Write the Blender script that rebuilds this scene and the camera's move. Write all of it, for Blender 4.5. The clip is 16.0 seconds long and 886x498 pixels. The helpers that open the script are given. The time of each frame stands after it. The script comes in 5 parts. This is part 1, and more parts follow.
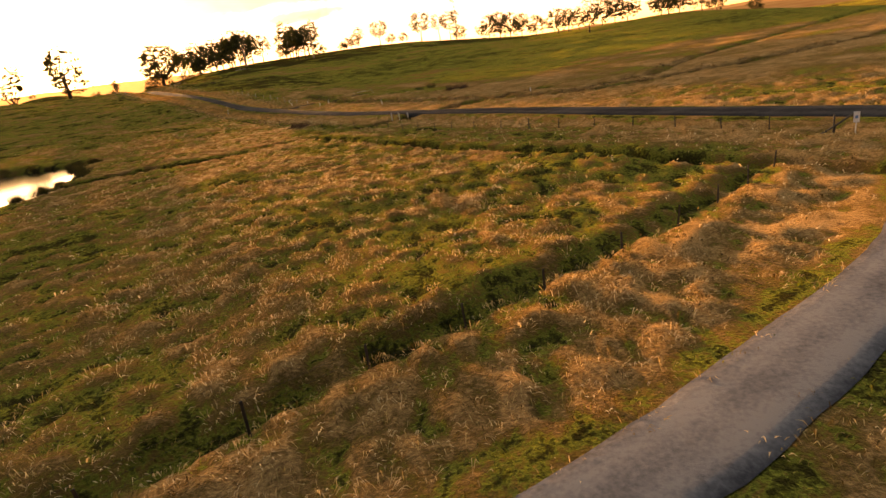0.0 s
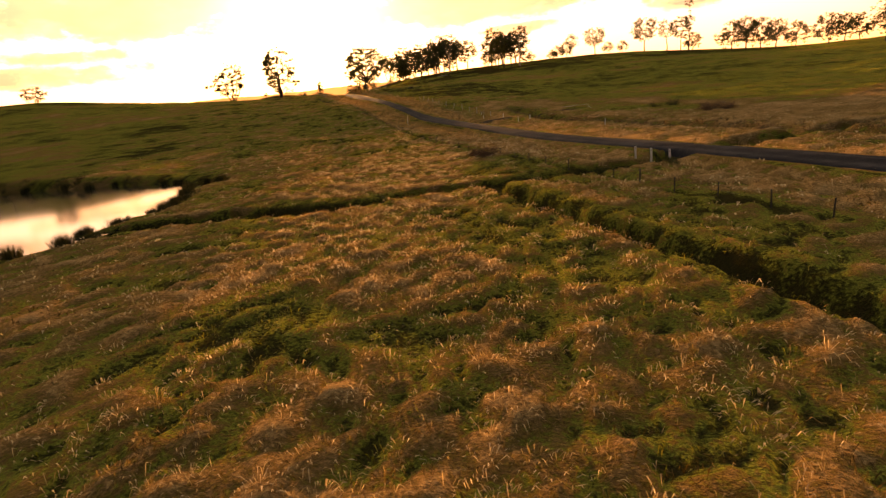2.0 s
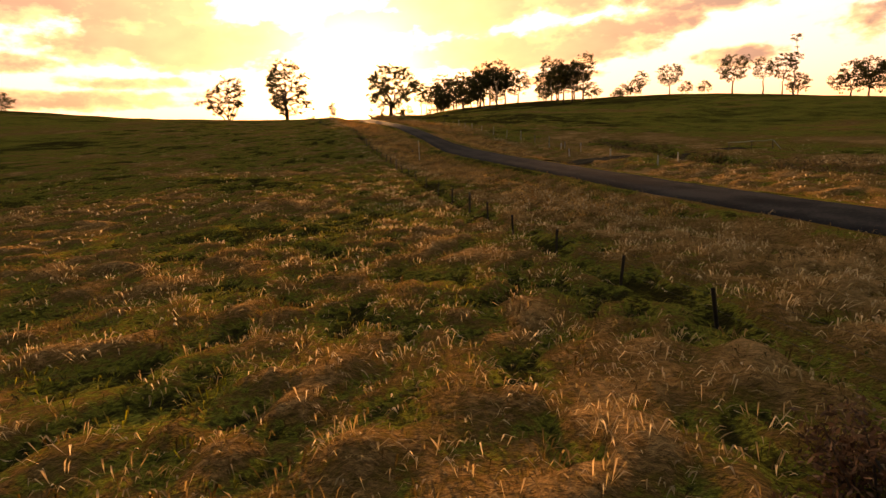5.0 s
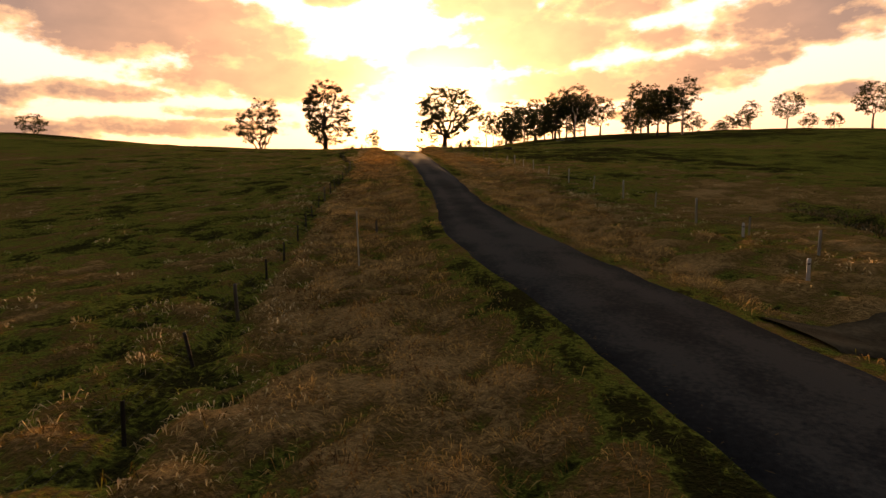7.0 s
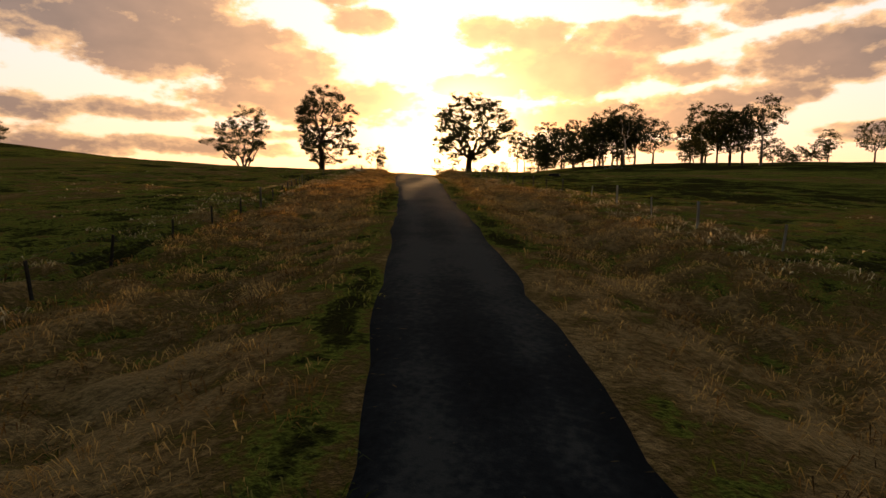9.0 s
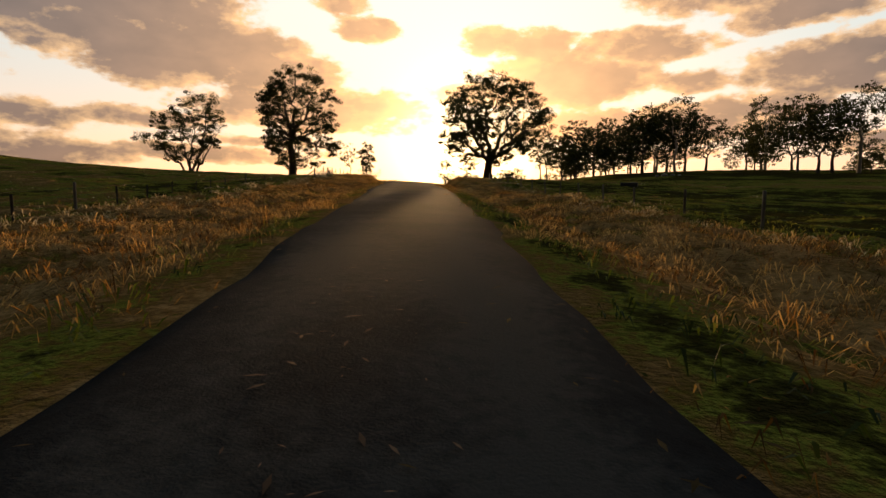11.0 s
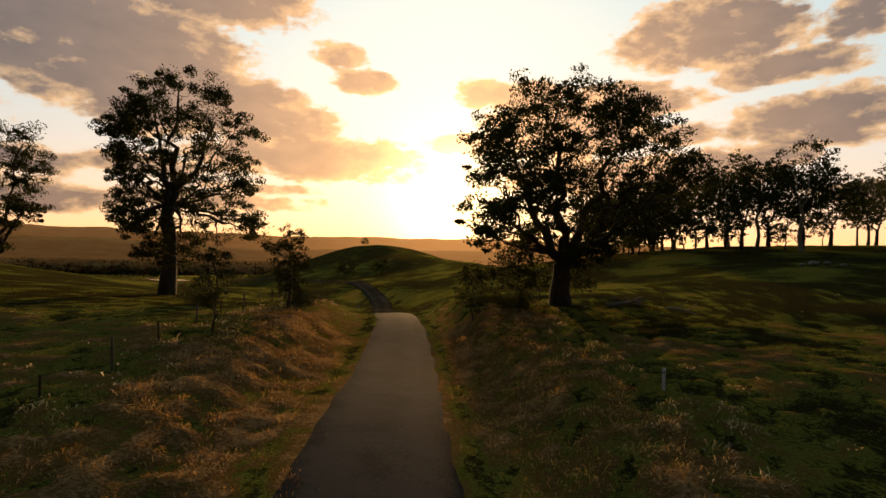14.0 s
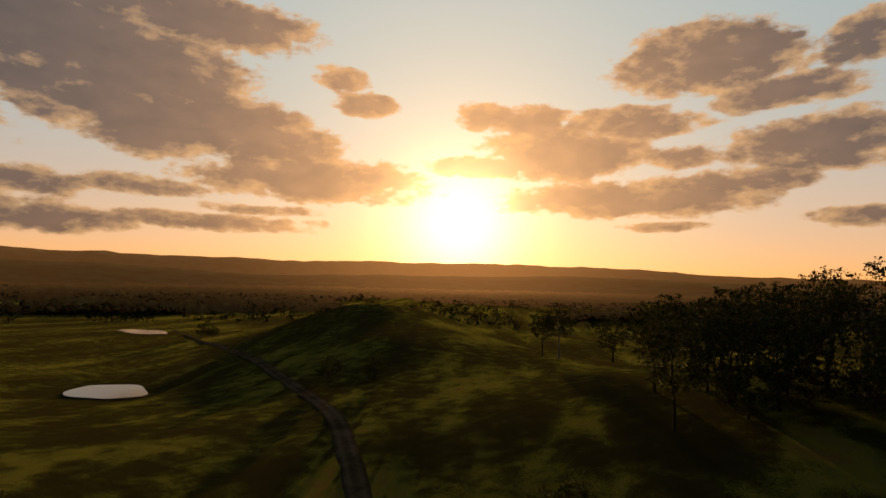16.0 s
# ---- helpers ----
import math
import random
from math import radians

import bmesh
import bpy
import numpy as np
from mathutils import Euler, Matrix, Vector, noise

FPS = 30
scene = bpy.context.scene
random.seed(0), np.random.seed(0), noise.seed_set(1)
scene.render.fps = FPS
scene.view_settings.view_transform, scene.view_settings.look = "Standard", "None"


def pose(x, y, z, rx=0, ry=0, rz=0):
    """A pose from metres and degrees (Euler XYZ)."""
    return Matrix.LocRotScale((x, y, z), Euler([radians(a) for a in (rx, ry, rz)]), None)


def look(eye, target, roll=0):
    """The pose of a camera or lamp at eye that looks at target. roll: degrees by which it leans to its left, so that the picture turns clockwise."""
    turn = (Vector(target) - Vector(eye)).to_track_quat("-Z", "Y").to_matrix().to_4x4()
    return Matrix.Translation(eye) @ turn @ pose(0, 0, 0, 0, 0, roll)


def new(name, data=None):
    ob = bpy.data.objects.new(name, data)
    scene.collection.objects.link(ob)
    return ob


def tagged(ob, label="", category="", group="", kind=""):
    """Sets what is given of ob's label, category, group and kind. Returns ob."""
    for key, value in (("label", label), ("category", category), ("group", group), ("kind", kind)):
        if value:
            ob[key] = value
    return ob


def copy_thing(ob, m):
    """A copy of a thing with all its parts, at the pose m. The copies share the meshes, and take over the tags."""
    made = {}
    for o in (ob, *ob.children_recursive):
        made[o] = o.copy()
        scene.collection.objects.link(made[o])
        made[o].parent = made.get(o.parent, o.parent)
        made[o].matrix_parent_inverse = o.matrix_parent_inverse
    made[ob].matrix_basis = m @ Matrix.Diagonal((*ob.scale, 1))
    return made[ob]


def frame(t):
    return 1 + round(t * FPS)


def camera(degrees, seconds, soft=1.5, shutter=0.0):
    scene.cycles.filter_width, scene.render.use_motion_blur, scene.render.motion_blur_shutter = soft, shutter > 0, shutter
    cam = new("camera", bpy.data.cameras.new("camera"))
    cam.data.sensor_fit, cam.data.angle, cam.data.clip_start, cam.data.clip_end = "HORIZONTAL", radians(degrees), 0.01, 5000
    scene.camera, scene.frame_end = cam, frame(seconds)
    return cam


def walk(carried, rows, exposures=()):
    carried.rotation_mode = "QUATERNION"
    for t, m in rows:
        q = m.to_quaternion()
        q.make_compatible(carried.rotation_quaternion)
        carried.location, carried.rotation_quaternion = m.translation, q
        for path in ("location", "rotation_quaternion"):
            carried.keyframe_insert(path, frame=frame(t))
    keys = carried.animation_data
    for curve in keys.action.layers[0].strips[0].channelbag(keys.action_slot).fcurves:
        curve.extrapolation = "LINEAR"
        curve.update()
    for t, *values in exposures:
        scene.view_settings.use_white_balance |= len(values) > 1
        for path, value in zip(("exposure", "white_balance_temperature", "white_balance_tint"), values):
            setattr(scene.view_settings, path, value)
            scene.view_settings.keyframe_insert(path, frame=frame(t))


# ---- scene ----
cam = camera(77.2, 16.0)
METRES, EYE, TILT, LEAN, TURN = 280.0, 7.0, 0.0, 0.0, 0.0
ROWS = [
    (0.0, 0.0, 0.0, 0.0, -2.83, -18.83, 8.32),
    (0.5, -0.0001, 0.03, -0.0008, 4.18, -17.6, 8.49),
    (1.0, -0.0039, 0.0606, -0.0013, 9.87, -16.64, 8.32),
    (1.5, -0.0109, 0.0921, -0.0019, 14.33, -15.84, 7.53),
    (2.0, -0.0199, 0.1234, -0.0022, 17.25, -15.15, 6.17),
    (2.5, -0.0305, 0.1554, -0.0026, 19.31, -14.64, 4.51),
    (3.0, -0.0415, 0.188, -0.003, 20.86, -14.3, 3.4),
    (3.5, -0.0526, 0.2211, -0.0039, 21.46, -14.04, 2.87),
    (4.0, -0.0637, 0.2543, -0.0061, 21.27, -13.31, 2.83),
    (4.5, -0.074, 0.287, -0.0101, 21.15, -12.29, 2.84),
    (5.0, -0.0837, 0.32, -0.0127, 21.49, -10.7, 2.93),
    (7.5, -0.1356, 0.4827, -0.0056, 30.52, -6.59, 0.59),
    (8.0, -0.1512, 0.5107, -0.0053, 31.03, -5.74, -0.03),
    (8.5, -0.1675, 0.5382, -0.0041, 31.22, -5.03, -0.28),
    (9.0, -0.1848, 0.5659, -0.0014, 31.4, -4.6, -0.5),
    (11.5, -0.2736, 0.7011, 0.0088, 31.81, -3.68, -0.81),
    (12.0, -0.2916, 0.7276, 0.013, 31.75, -3.58, -0.9),
    (12.5, -0.3085, 0.7523, 0.0174, 31.66, -3.43, -0.96),
    (13.0, -0.3269, 0.7791, 0.0227, 31.55, -2.04, -1.02),
    (13.5, -0.3454, 0.806, 0.0292, 31.38, -0.25, -1.09),
    (14.0, -0.364, 0.8328, 0.0385, 31.22, 1.1, -1.14),
    (14.5, -0.3831, 0.8597, 0.0521, 31.12, 1.97, -1.21),
    (15.0, -0.4025, 0.8871, 0.0712, 31.11, 2.55, -1.3),
    (15.5, -0.422, 0.9145, 0.0935, 31.2, 3.0, -1.3),
    (16.0, -0.4415, 0.942, 0.1135, 31.3, 3.35, -1.3),
]
walk(cam, [(t, pose(0, 0, EYE, TILT, LEAN, TURN) @ pose(METRES * x, METRES * y, METRES * z, 90 + pitch, roll, yaw)) for t, x, y, z, yaw, pitch, roll in ROWS],
     [(0.0, 1.5, 12600, 33), (1.5, 1.1, 13400, 36), (3.0, 0.92, 13600, 37), (5.0, 0.52, 12300, 34), (7.5, 0.08, 9900, 26), (9.0, -0.15, 9100, 18), (12.5, -0.4, 8300, 11), (14.5, -0.42, 8300, 12), (15.0, -0.62, 8500, 13), (16.0, -1.05, 8900, 15)])

# ---- light: low sun over the far hills, evening sky with broken cloud ----
SUN_AZ, SUN_EL = 29.7, 5.8          # degrees left of the y axis, degrees up
SUN = Vector((-math.sin(radians(SUN_AZ)) * math.cos(radians(SUN_EL)), math.cos(radians(SUN_AZ)) * math.cos(radians(SUN_EL)), math.sin(radians(SUN_EL))))
sun_data = bpy.data.lights.new("sun", "SUN")
sun_data.energy, sun_data.angle, sun_data.color = 5.0, radians(0.8), (1.0, 0.64, 0.33)
sun = new("sun", sun_data)
sun.matrix_world = look((0, 0, 200), Vector((0, 0, 200)) - SUN)

# clouds: bearing left of y, height, half width, half height (degrees), weight
LEFT_CLOUDS = [(66.7, 19.9, 9.1, 3.3, 1.3), (64.8, 15.8, 7.0, 2.5, 1.2), (57.1, 14.4, 9.5, 3.0, 1.3), (48.9, 13.0, 5.9, 2.0, 1.1), (44.4, 9.8, 9.9, 1.9, 0.95), (56.1, 23.4, 9.3, 2.1, 1.1), (60.5, 18.6, 7.5, 3.4, 1.1), (42.4, 19.7, 2.3, 1.1, 0.75), (40.0, 17.5, 2.6, 1.0, 0.8), (68.5, 24.5, 8.0, 3.6, 1.2), (68.3, 7.6, 4.1, 1.0, 0.8), (61.0, 8.0, 4.9, 0.8, 0.7), (56.2, 5.3, 9.1, 0.7, 0.6), (67.1, 4.8, 5.8, 1.0, 0.7), (50.5, 6.6, 5.0, 0.5, 0.55)]
RIGHT_CLOUDS = [(27.0, 16.8, 2.5, 1.1, 0.8), (22.1, 16.4, 2.9, 1.4, 0.9), (19.0, 13.0, 6.5, 2.3, 1.1), (27.6, 11.7, 4.8, 0.9, 0.8), (12.9, 15.6, 5.6, 1.4, 0.9), (8.0, 12.3, 3.0, 0.9, 0.7), (12.4, 8.5, 10.4, 1.6, 1.0), (2.6, 9.7, 5.0, 1.1, 0.9), (5.6, 20.7, 6.8, 2.8, 1.1), (-0.4, 17.1, 5.2, 1.2, 0.9), (-6.3, 20.3, 2.6, 1.7, 1.0), (-3.0, 12.6, 6.1, 2.1, 1.1), (9.8, 5.7, 3.0, 0.4, 0.6), (-5.7, 6.2, 3.4, 0.7, 0.7)]
FAR_CLOUDS = [(100, 15, 25, 5, 0.9), (74, 5, 9, 1.4, 0.6), (-24, 8, 9, 2.0, 0.8), (-20, 20, 8, 4, 1.0), (-50, 14, 20, 4, 0.9), (150, 18, 30, 6, 0.8), (-110, 16, 30, 6, 0.8), (-170, 30, 30, 8, 0.7)]


def sky():
    world = bpy.data.worlds.new("evening_sky")
    scene.world = world
    world.use_nodes = True
    tree = world.node_tree
    tree.nodes.clear()
    n, link = tree.nodes.new, tree.links.new

    def calc(op, a, b=None, c=None):
        node = n("ShaderNodeMath")
        node.operation = op
        for i, v in enumerate((a, b, c)):
            if v is None:
                continue
            if isinstance(v, (int, float)):
                node.inputs[i].default_value = v
            else:
                link(v, node.inputs[i])
        return node.outputs[0]

    def blend(fac, a, b, mode="MIX"):
        node = n("ShaderNodeMix")
        node.data_type, node.blend_type = "RGBA", mode
        for i, v in ((0, fac), (6, a), (7, b)):
            if isinstance(v, (int, float)):
                node.inputs[i].default_value = v
            elif isinstance(v, tuple):
                node.inputs[i].default_value = v
            else:
                link(v, node.inputs[i])
        return node.outputs[2]

    where = n("ShaderNodeTexCoord").outputs["Generated"]
    split = n("ShaderNodeSeparateXYZ")
    link(where, split.inputs[0])
    x, y, z = split.outputs
    bearing = calc("MULTIPLY", calc("ARCTAN2", calc("MULTIPLY", x, -1.0), y), 57.2958)
    rise = calc("MULTIPLY", calc("ARCSINE", z), 57.2958)

    air = n("ShaderNodeTexSky")
    air.sky_type, air.sun_disc = "NISHITA", False
    air.sun_elevation, air.sun_rotation = radians(SUN_EL), radians(-SUN_AZ)
    air.air_density, air.dust_density, air.ozone_density = 1.0, 1.6, 1.0

    dot = n("ShaderNodeVectorMath")
    dot.operation = "DOT_PRODUCT"
    link(where, dot.inputs[0])
    dot.inputs[1].default_value = SUN
    off = calc("MULTIPLY", calc("ARCCOSINE", calc("MINIMUM", dot.outputs["Value"], 1.0)), 57.2958)
    near = calc("POWER", 2.718, calc("MULTIPLY", calc("POWER", calc("DIVIDE", off, 5.5), 2.0), -1.0))
    wide = calc("POWER", 2.718, calc("DIVIDE", off, -14.0))
    fade = n("ShaderNodeMapRange")
    fade.interpolation_type = "SMOOTHSTEP"
    fade.inputs[1].default_value, fade.inputs[2].default_value = 88.0, 38.0
    link(off, fade.inputs[0])
    veil = fade.outputs[0]

    base = blend(1.0, air.outputs[0], (SKY_AIR, SKY_AIR, SKY_AIR, 1), "MULTIPLY")
    low = calc("POWER", 2.718, calc("DIVIDE", calc("ABSOLUTE", rise), -7.0))
    haze = blend(low, (0.74, 1.30, 1.90, 1), (2.7, 1.35, 0.42, 1))
    thin = blend(1.0, haze, blend(veil, (0.09, 0.09, 0.11, 1), (1.65, 1.6, 1.5, 1)), "MULTIPLY")
    base = blend(1.0, base, thin, "ADD")
    halo = blend(wide, (0, 0, 0, 1), (5.4, 3.6, 1.6, 1))
    base = blend(1.0, base, halo, "ADD")

    # cloud field: soft shapes broken up by noise that is flattened toward the horizon
    pos = n("ShaderNodeCombineXYZ")
    link(calc("MULTIPLY", bearing, 0.12), pos.inputs[0])
    link(calc("MULTIPLY", rise, 0.23), pos.inputs[1])
    rough = n("ShaderNodeTexNoise")
    rough.inputs["Scale"].default_value, rough.inputs["Detail"].default_value, rough.inputs["Roughness"].default_value = 1.6, 9.0, 0.62
    link(pos.outputs[0], rough.inputs["Vector"])
    fine = n("ShaderNodeTexNoise")
    fine.inputs["Scale"].default_value, fine.inputs["Detail"].default_value = 5.5, 8.0
    link(pos.outputs[0], fine.inputs["Vector"])
    warp = calc("SUBTRACT", rough.outputs["Fac"], 0.5)
    total = None
    for az, el, ra, re, weight in LEFT_CLOUDS + RIGHT_CLOUDS + FAR_CLOUDS:
        u = calc("DIVIDE", calc("SUBTRACT", az, bearing), ra * 1.25)
        v = calc("DIVIDE", calc("SUBTRACT", rise, el), re * 1.22)
        r = calc("ADD", calc("MULTIPLY", u, u), calc("MULTIPLY", v, v))
        d = calc("MULTIPLY", calc("SUBTRACT", 1.0, r), weight)
        total = d if total is None else calc("MAXIMUM", total, d)
    density = calc("ADD", calc("MAXIMUM", total, -1.2), calc("MULTIPLY", warp, 2.6))
    density = calc("ADD", density, calc("MULTIPLY", calc("SUBTRACT", fine.outputs["Fac"], 0.5), 1.3))
    cover = n("ShaderNodeMapRange")
    cover.interpolation_type = "SMOOTHSTEP"
    cover.inputs[1].default_value, cover.inputs[2].default_value = -0.28, 0.28
    link(density, cover.inputs[0])
    thick = n("ShaderNodeMapRange")
    thick.inputs[1].default_value, thick.inputs[2].default_value = -0.10, 0.70
    shade = n("ShaderNodeTexNoise")
    shade.inputs["Scale"].default_value, shade.inputs["Detail"].default_value = 3.2, 6.0
    link(pos.outputs[0], shade.inputs["Vector"])
    there = n("ShaderNodeVectorMath")
    there.operation = "SUBTRACT"
    there.inputs[0].default_value = (SUN_AZ * 0.12, SUN_EL * 0.23, 0)
    link(pos.outputs[0], there.inputs[1])
    unit = n("ShaderNodeVectorMath")
    unit.operation = "NORMALIZE"
    link(there.outputs[0], unit.inputs[0])
    step = n("ShaderNodeVectorMath")
    step.operation = "MULTIPLY_ADD"
    link(unit.outputs[0], step.inputs[0])
    step.inputs[1].default_value = (0.14, 0.14, 0)
    link(pos.outputs[0], step.inputs[2])
    sunward = n("ShaderNodeTexNoise")
    sunward.inputs["Scale"].default_value, sunward.inputs["Detail"].default_value, sunward.inputs["Roughness"].default_value = 1.6, 9.0, 0.62
    link(step.outputs[0], sunward.inputs["Vector"])
    rim = calc("MULTIPLY", calc("SUBTRACT", rough.outputs["Fac"], sunward.outputs["Fac"]), -3.2)
    link(calc("ADD", calc("ADD", density, rim), calc("MULTIPLY", calc("SUBTRACT", shade.outputs["Fac"], 0.5), 0.9)), thick.inputs[0])
    glow = calc("POWER", 2.718, calc("DIVIDE", off, -17.0))
    edge = blend(glow, blend(veil, (0.06, 0.06, 0.06, 1), (2.1, 1.52, 0.98, 1)), (6.8, 3.4, 1.25, 1))
    inner = calc("POWER", 2.718, calc("DIVIDE", off, -15.0))
    core = blend(inner, blend(veil, (0.04, 0.04, 0.045, 1), (0.135, 0.19, 0.325, 1)), (6.4, 3.5, 1.6, 1))
    billow = n("ShaderNodeTexNoise")
    billow.inputs["Scale"].default_value, billow.inputs["Detail"].default_value, billow.inputs["Roughness"].default_value = 2.4, 5.0, 0.5
    link(step.outputs[0], billow.inputs["Vector"])
    core = blend(1.0, core, blend(calc("MULTIPLY", billow.outputs["Fac"], 1.0), (0.68, 0.70, 0.74, 1), (1.36, 1.33, 1.28, 1)), "MULTIPLY")
    cloud = blend(thick.outputs[0], edge, core)
    full = blend(calc("MULTIPLY", cover.outputs[0], 0.9), base, cloud)
    # the glare round the sun swallows everything
    full = blend(1.0, full, blend(near, (0, 0, 0, 1), (7.0, 5.6, 3.6, 1)), "ADD")
    back = n("ShaderNodeBackground")
    link(full, back.inputs[0])
    back.inputs[1].default_value = SKY
    out = n("ShaderNodeOutputWorld")
    link(back.outputs[0], out.inputs[0])


SKY_AIR, SKY = 0.02, 0.44
sky()

# ---- lie of the land ----
# heights of a coarse net of the valley, 90 m apart, from the south-west corner eastward and then north
NET_X, NET_Y, NET = -540.0, -90.0, 90.0
HEIGHTS = np.array([
    [2.8, 5.7, 5.1, 1.3, -0.5, -0.4, -0.6, -0.3, -0.9],
    [12.0, 10.9, 11.1, 6.9, -0.6, -0.3, -0.2, -0.8, -0.3],
    [23.7, 16.7, 14.1, 10.2, 1.8, -2.1, 0.2, -0.8, -1.6],
    [23.2, 17.4, 14.2, 14.7, 15.6, 7.2, -1.7, 0.2, -0.4],
    [7.9, 8.8, 8.9, 8.9, 19.1, 12.9, 9.4, 6.5, 9.0],
    [-2.2, -2.6, 1.3, -5.8, 14.2, 19.3, 19.9, 8.2, 21.2],
    [-2.4, -3.4, -3.8, -5.5, 6.4, 30.2, 27.1, 15.2, 12.0],
    [-5.0, 1.7, 2.5, -0.8, -7.7, 6.2, 18.4, 15.8, 7.6],
    [-15.3, 1.8, 11.1, 8.9, 0.3, -5.0, 0.1, 4.3, 3.6],
])
# single rises and hollows: x, y, reach, height
HILLS = [(-162, 307, 30, -6.39), (-250, 445, 50, 18.4), (-125, 372, 38, 3.59), (-95, 215, 30, -0.76), (80, 389, 40, -1.09), (-130, 285, 26, 0.79), (-190, 439, 36, -0.43), (-323, 514, 45, 24.48), (-270, 230, 45, 11.92), (-60, 190, 30, 1.58), (-45, 150, 26, -0.2)]

MAIN_ROAD = [(120, -140), (70, -45), (45, 5), (31, 32), (22, 48.5), (11, 70), (1, 86.5), (-6.5, 97.5), (-14, 108), (-21.5, 120), (-29, 131.6), (-36.9, 141.6), (-45.7, 151.5), (-58.5, 169.8), (-70.4, 186.7), (-83.7, 205.8), (-95.5, 222.8), (-107, 239), (-119, 256.8), (-129, 271), (-137.5, 281.5), (-156, 304), (-166, 316.5), (-182.5, 333), (-208, 355), (-254, 383.5), (-332, 428.5), (-520, 523)]
SIDE_ROAD = [(-60, -24), (-34, -11.5), (-20, -4.6), (-8, 1.7), (2.4, 7.5), (7.5, 10.4), (10.5, 12.5), (14.5, 15.3), (21, 21.8), (29, 31)]
CREEK = [(22, 104), (8, 95), (1, 88), (-4, 83.5), (-8.5, 80.3), (-13, 77.6), (-17.5, 75.3), (-22.5, 72.9), (-29, 70.3), (-34.5, 69), (-39.5, 67.2), (-44, 63), (-47, 56), (-53, 49), (-70, 40), (-100, 30), (-140, 25)]
DRAIN = [(26, 13), (20.5, 22), (18, 27), (14, 32), (9, 39.5), (4, 46.3), (0.5, 51.5), (-3.8, 58), (-7.4, 63), (-10.3, 67), (-12.3, 70.5), (-15.5, 75.5)]
VERGE_DITCH = [(-24, -2), (-14, 5.2), (-7, 10.2), (-3.9, 12.6), (-0.8, 14.4), (2.6, 16.7), (5.3, 18.6), (8.5, 20.8), (13.4, 24.6), (16.4, 27.2)]
FIELD_DITCH = [(150, 150), (96, 117), (71, 103.5), (52, 94), (30, 86), (18, 90), (8, 106), (-4, 126), (-14, 138), (-22, 150), (-30, 168)]
UPPER_DITCH = [(190, 225), (120, 175.5), (66, 131.5), (40, 100), (24, 91)]
PADDOCK_FENCE = [(24.5, 33), (18, 43), (12.8, 49.9), (8.8, 54.5), (3.6, 61), (-1, 68), (-4.6, 73.5), (-8.8, 81), (-12.4, 86), (-16, 91.5), (-19.6, 96.8), (-22.8, 101.6), (-28.3, 109.6), (-32, 115.3), (-40, 127), (-49, 140.2), (-55.2, 149), (-59.7, 155.2), (-66.6, 165.5), (-76.3, 179.7), (-89, 194.5), (-101, 208), (-108.5, 217.8), (-112, 226), (-113.6, 231)]
TRACK = [(-33.2, 141.4), (-31, 143.3), (-27, 148), (-22, 153), (-16, 158.5)]
POND = [(-53, 91.5), (-55, 88), (-50.5, 83), (-47.5, 77), (-45.8, 70), (-46, 64), (-49.5, 57), (-60, 50), (-85, 47), (-108, 50), (-124, 60), (-128, 76), (-118, 91), (-99, 97), (-82, 96.5), (-66, 95)]


HEAD = radians(28)
AX, AY = -math.sin(HEAD), math.cos(HEAD)      # along the way
BX, BY = math.cos(HEAD), math.sin(HEAD)       # across it, to the right


def hashed(i, j, seed):
    v = np.sin(i * 127.1 + j * 311.7 + seed * 74.7) * 43758.5453
    return v - np.floor(v)


def grain(x, y, size, seed=0):
    """Smooth value noise, -1 to 1."""
    u, v = np.asarray(x, float) / size, np.asarray(y, float) / size
    i, j = np.floor(u), np.floor(v)
    u, v = u - i, v - j
    u, v = u * u * (3 - 2 * u), v * v * (3 - 2 * v)
    a, b, c, d = hashed(i, j, seed), hashed(i + 1, j, seed), hashed(i, j + 1, seed), hashed(i + 1, j + 1, seed)
    return 2 * ((a * (1 - u) + b * u) * (1 - v) + (c * (1 - u) + d * u) * v) - 1


def smooth(a, b, v):
    t = np.clip((v - a) / (b - a), 0, 1)
    return t * t * (3 - 2 * t)


def rounded(line, step=2.0):
    """A smooth polyline through the given points."""
    pts = [Vector(p) for p in line]
    pts = [2 * pts[0] - pts[1]] + pts + [2 * pts[-1] - pts[-2]]
    out = []
    for a, b, c, d in zip(pts, pts[1:], pts[2:], pts[3:]):
        k = max(1, int((c - b).length / step))
        for i in range(k):
            t = i / k
            out.append(0.5 * ((2 * b) + (c - a) * t + (2 * a - 5 * b + 4 * c - d) * t * t + (3 * b - a - 3 * c + d) * t ** 3))
    out.append(pts[-2])
    out = np.array([(p.x, p.y) for p in out])
    return out[np.append(True, np.linalg.norm(np.diff(out, axis=0), axis=1) > 1e-4)]


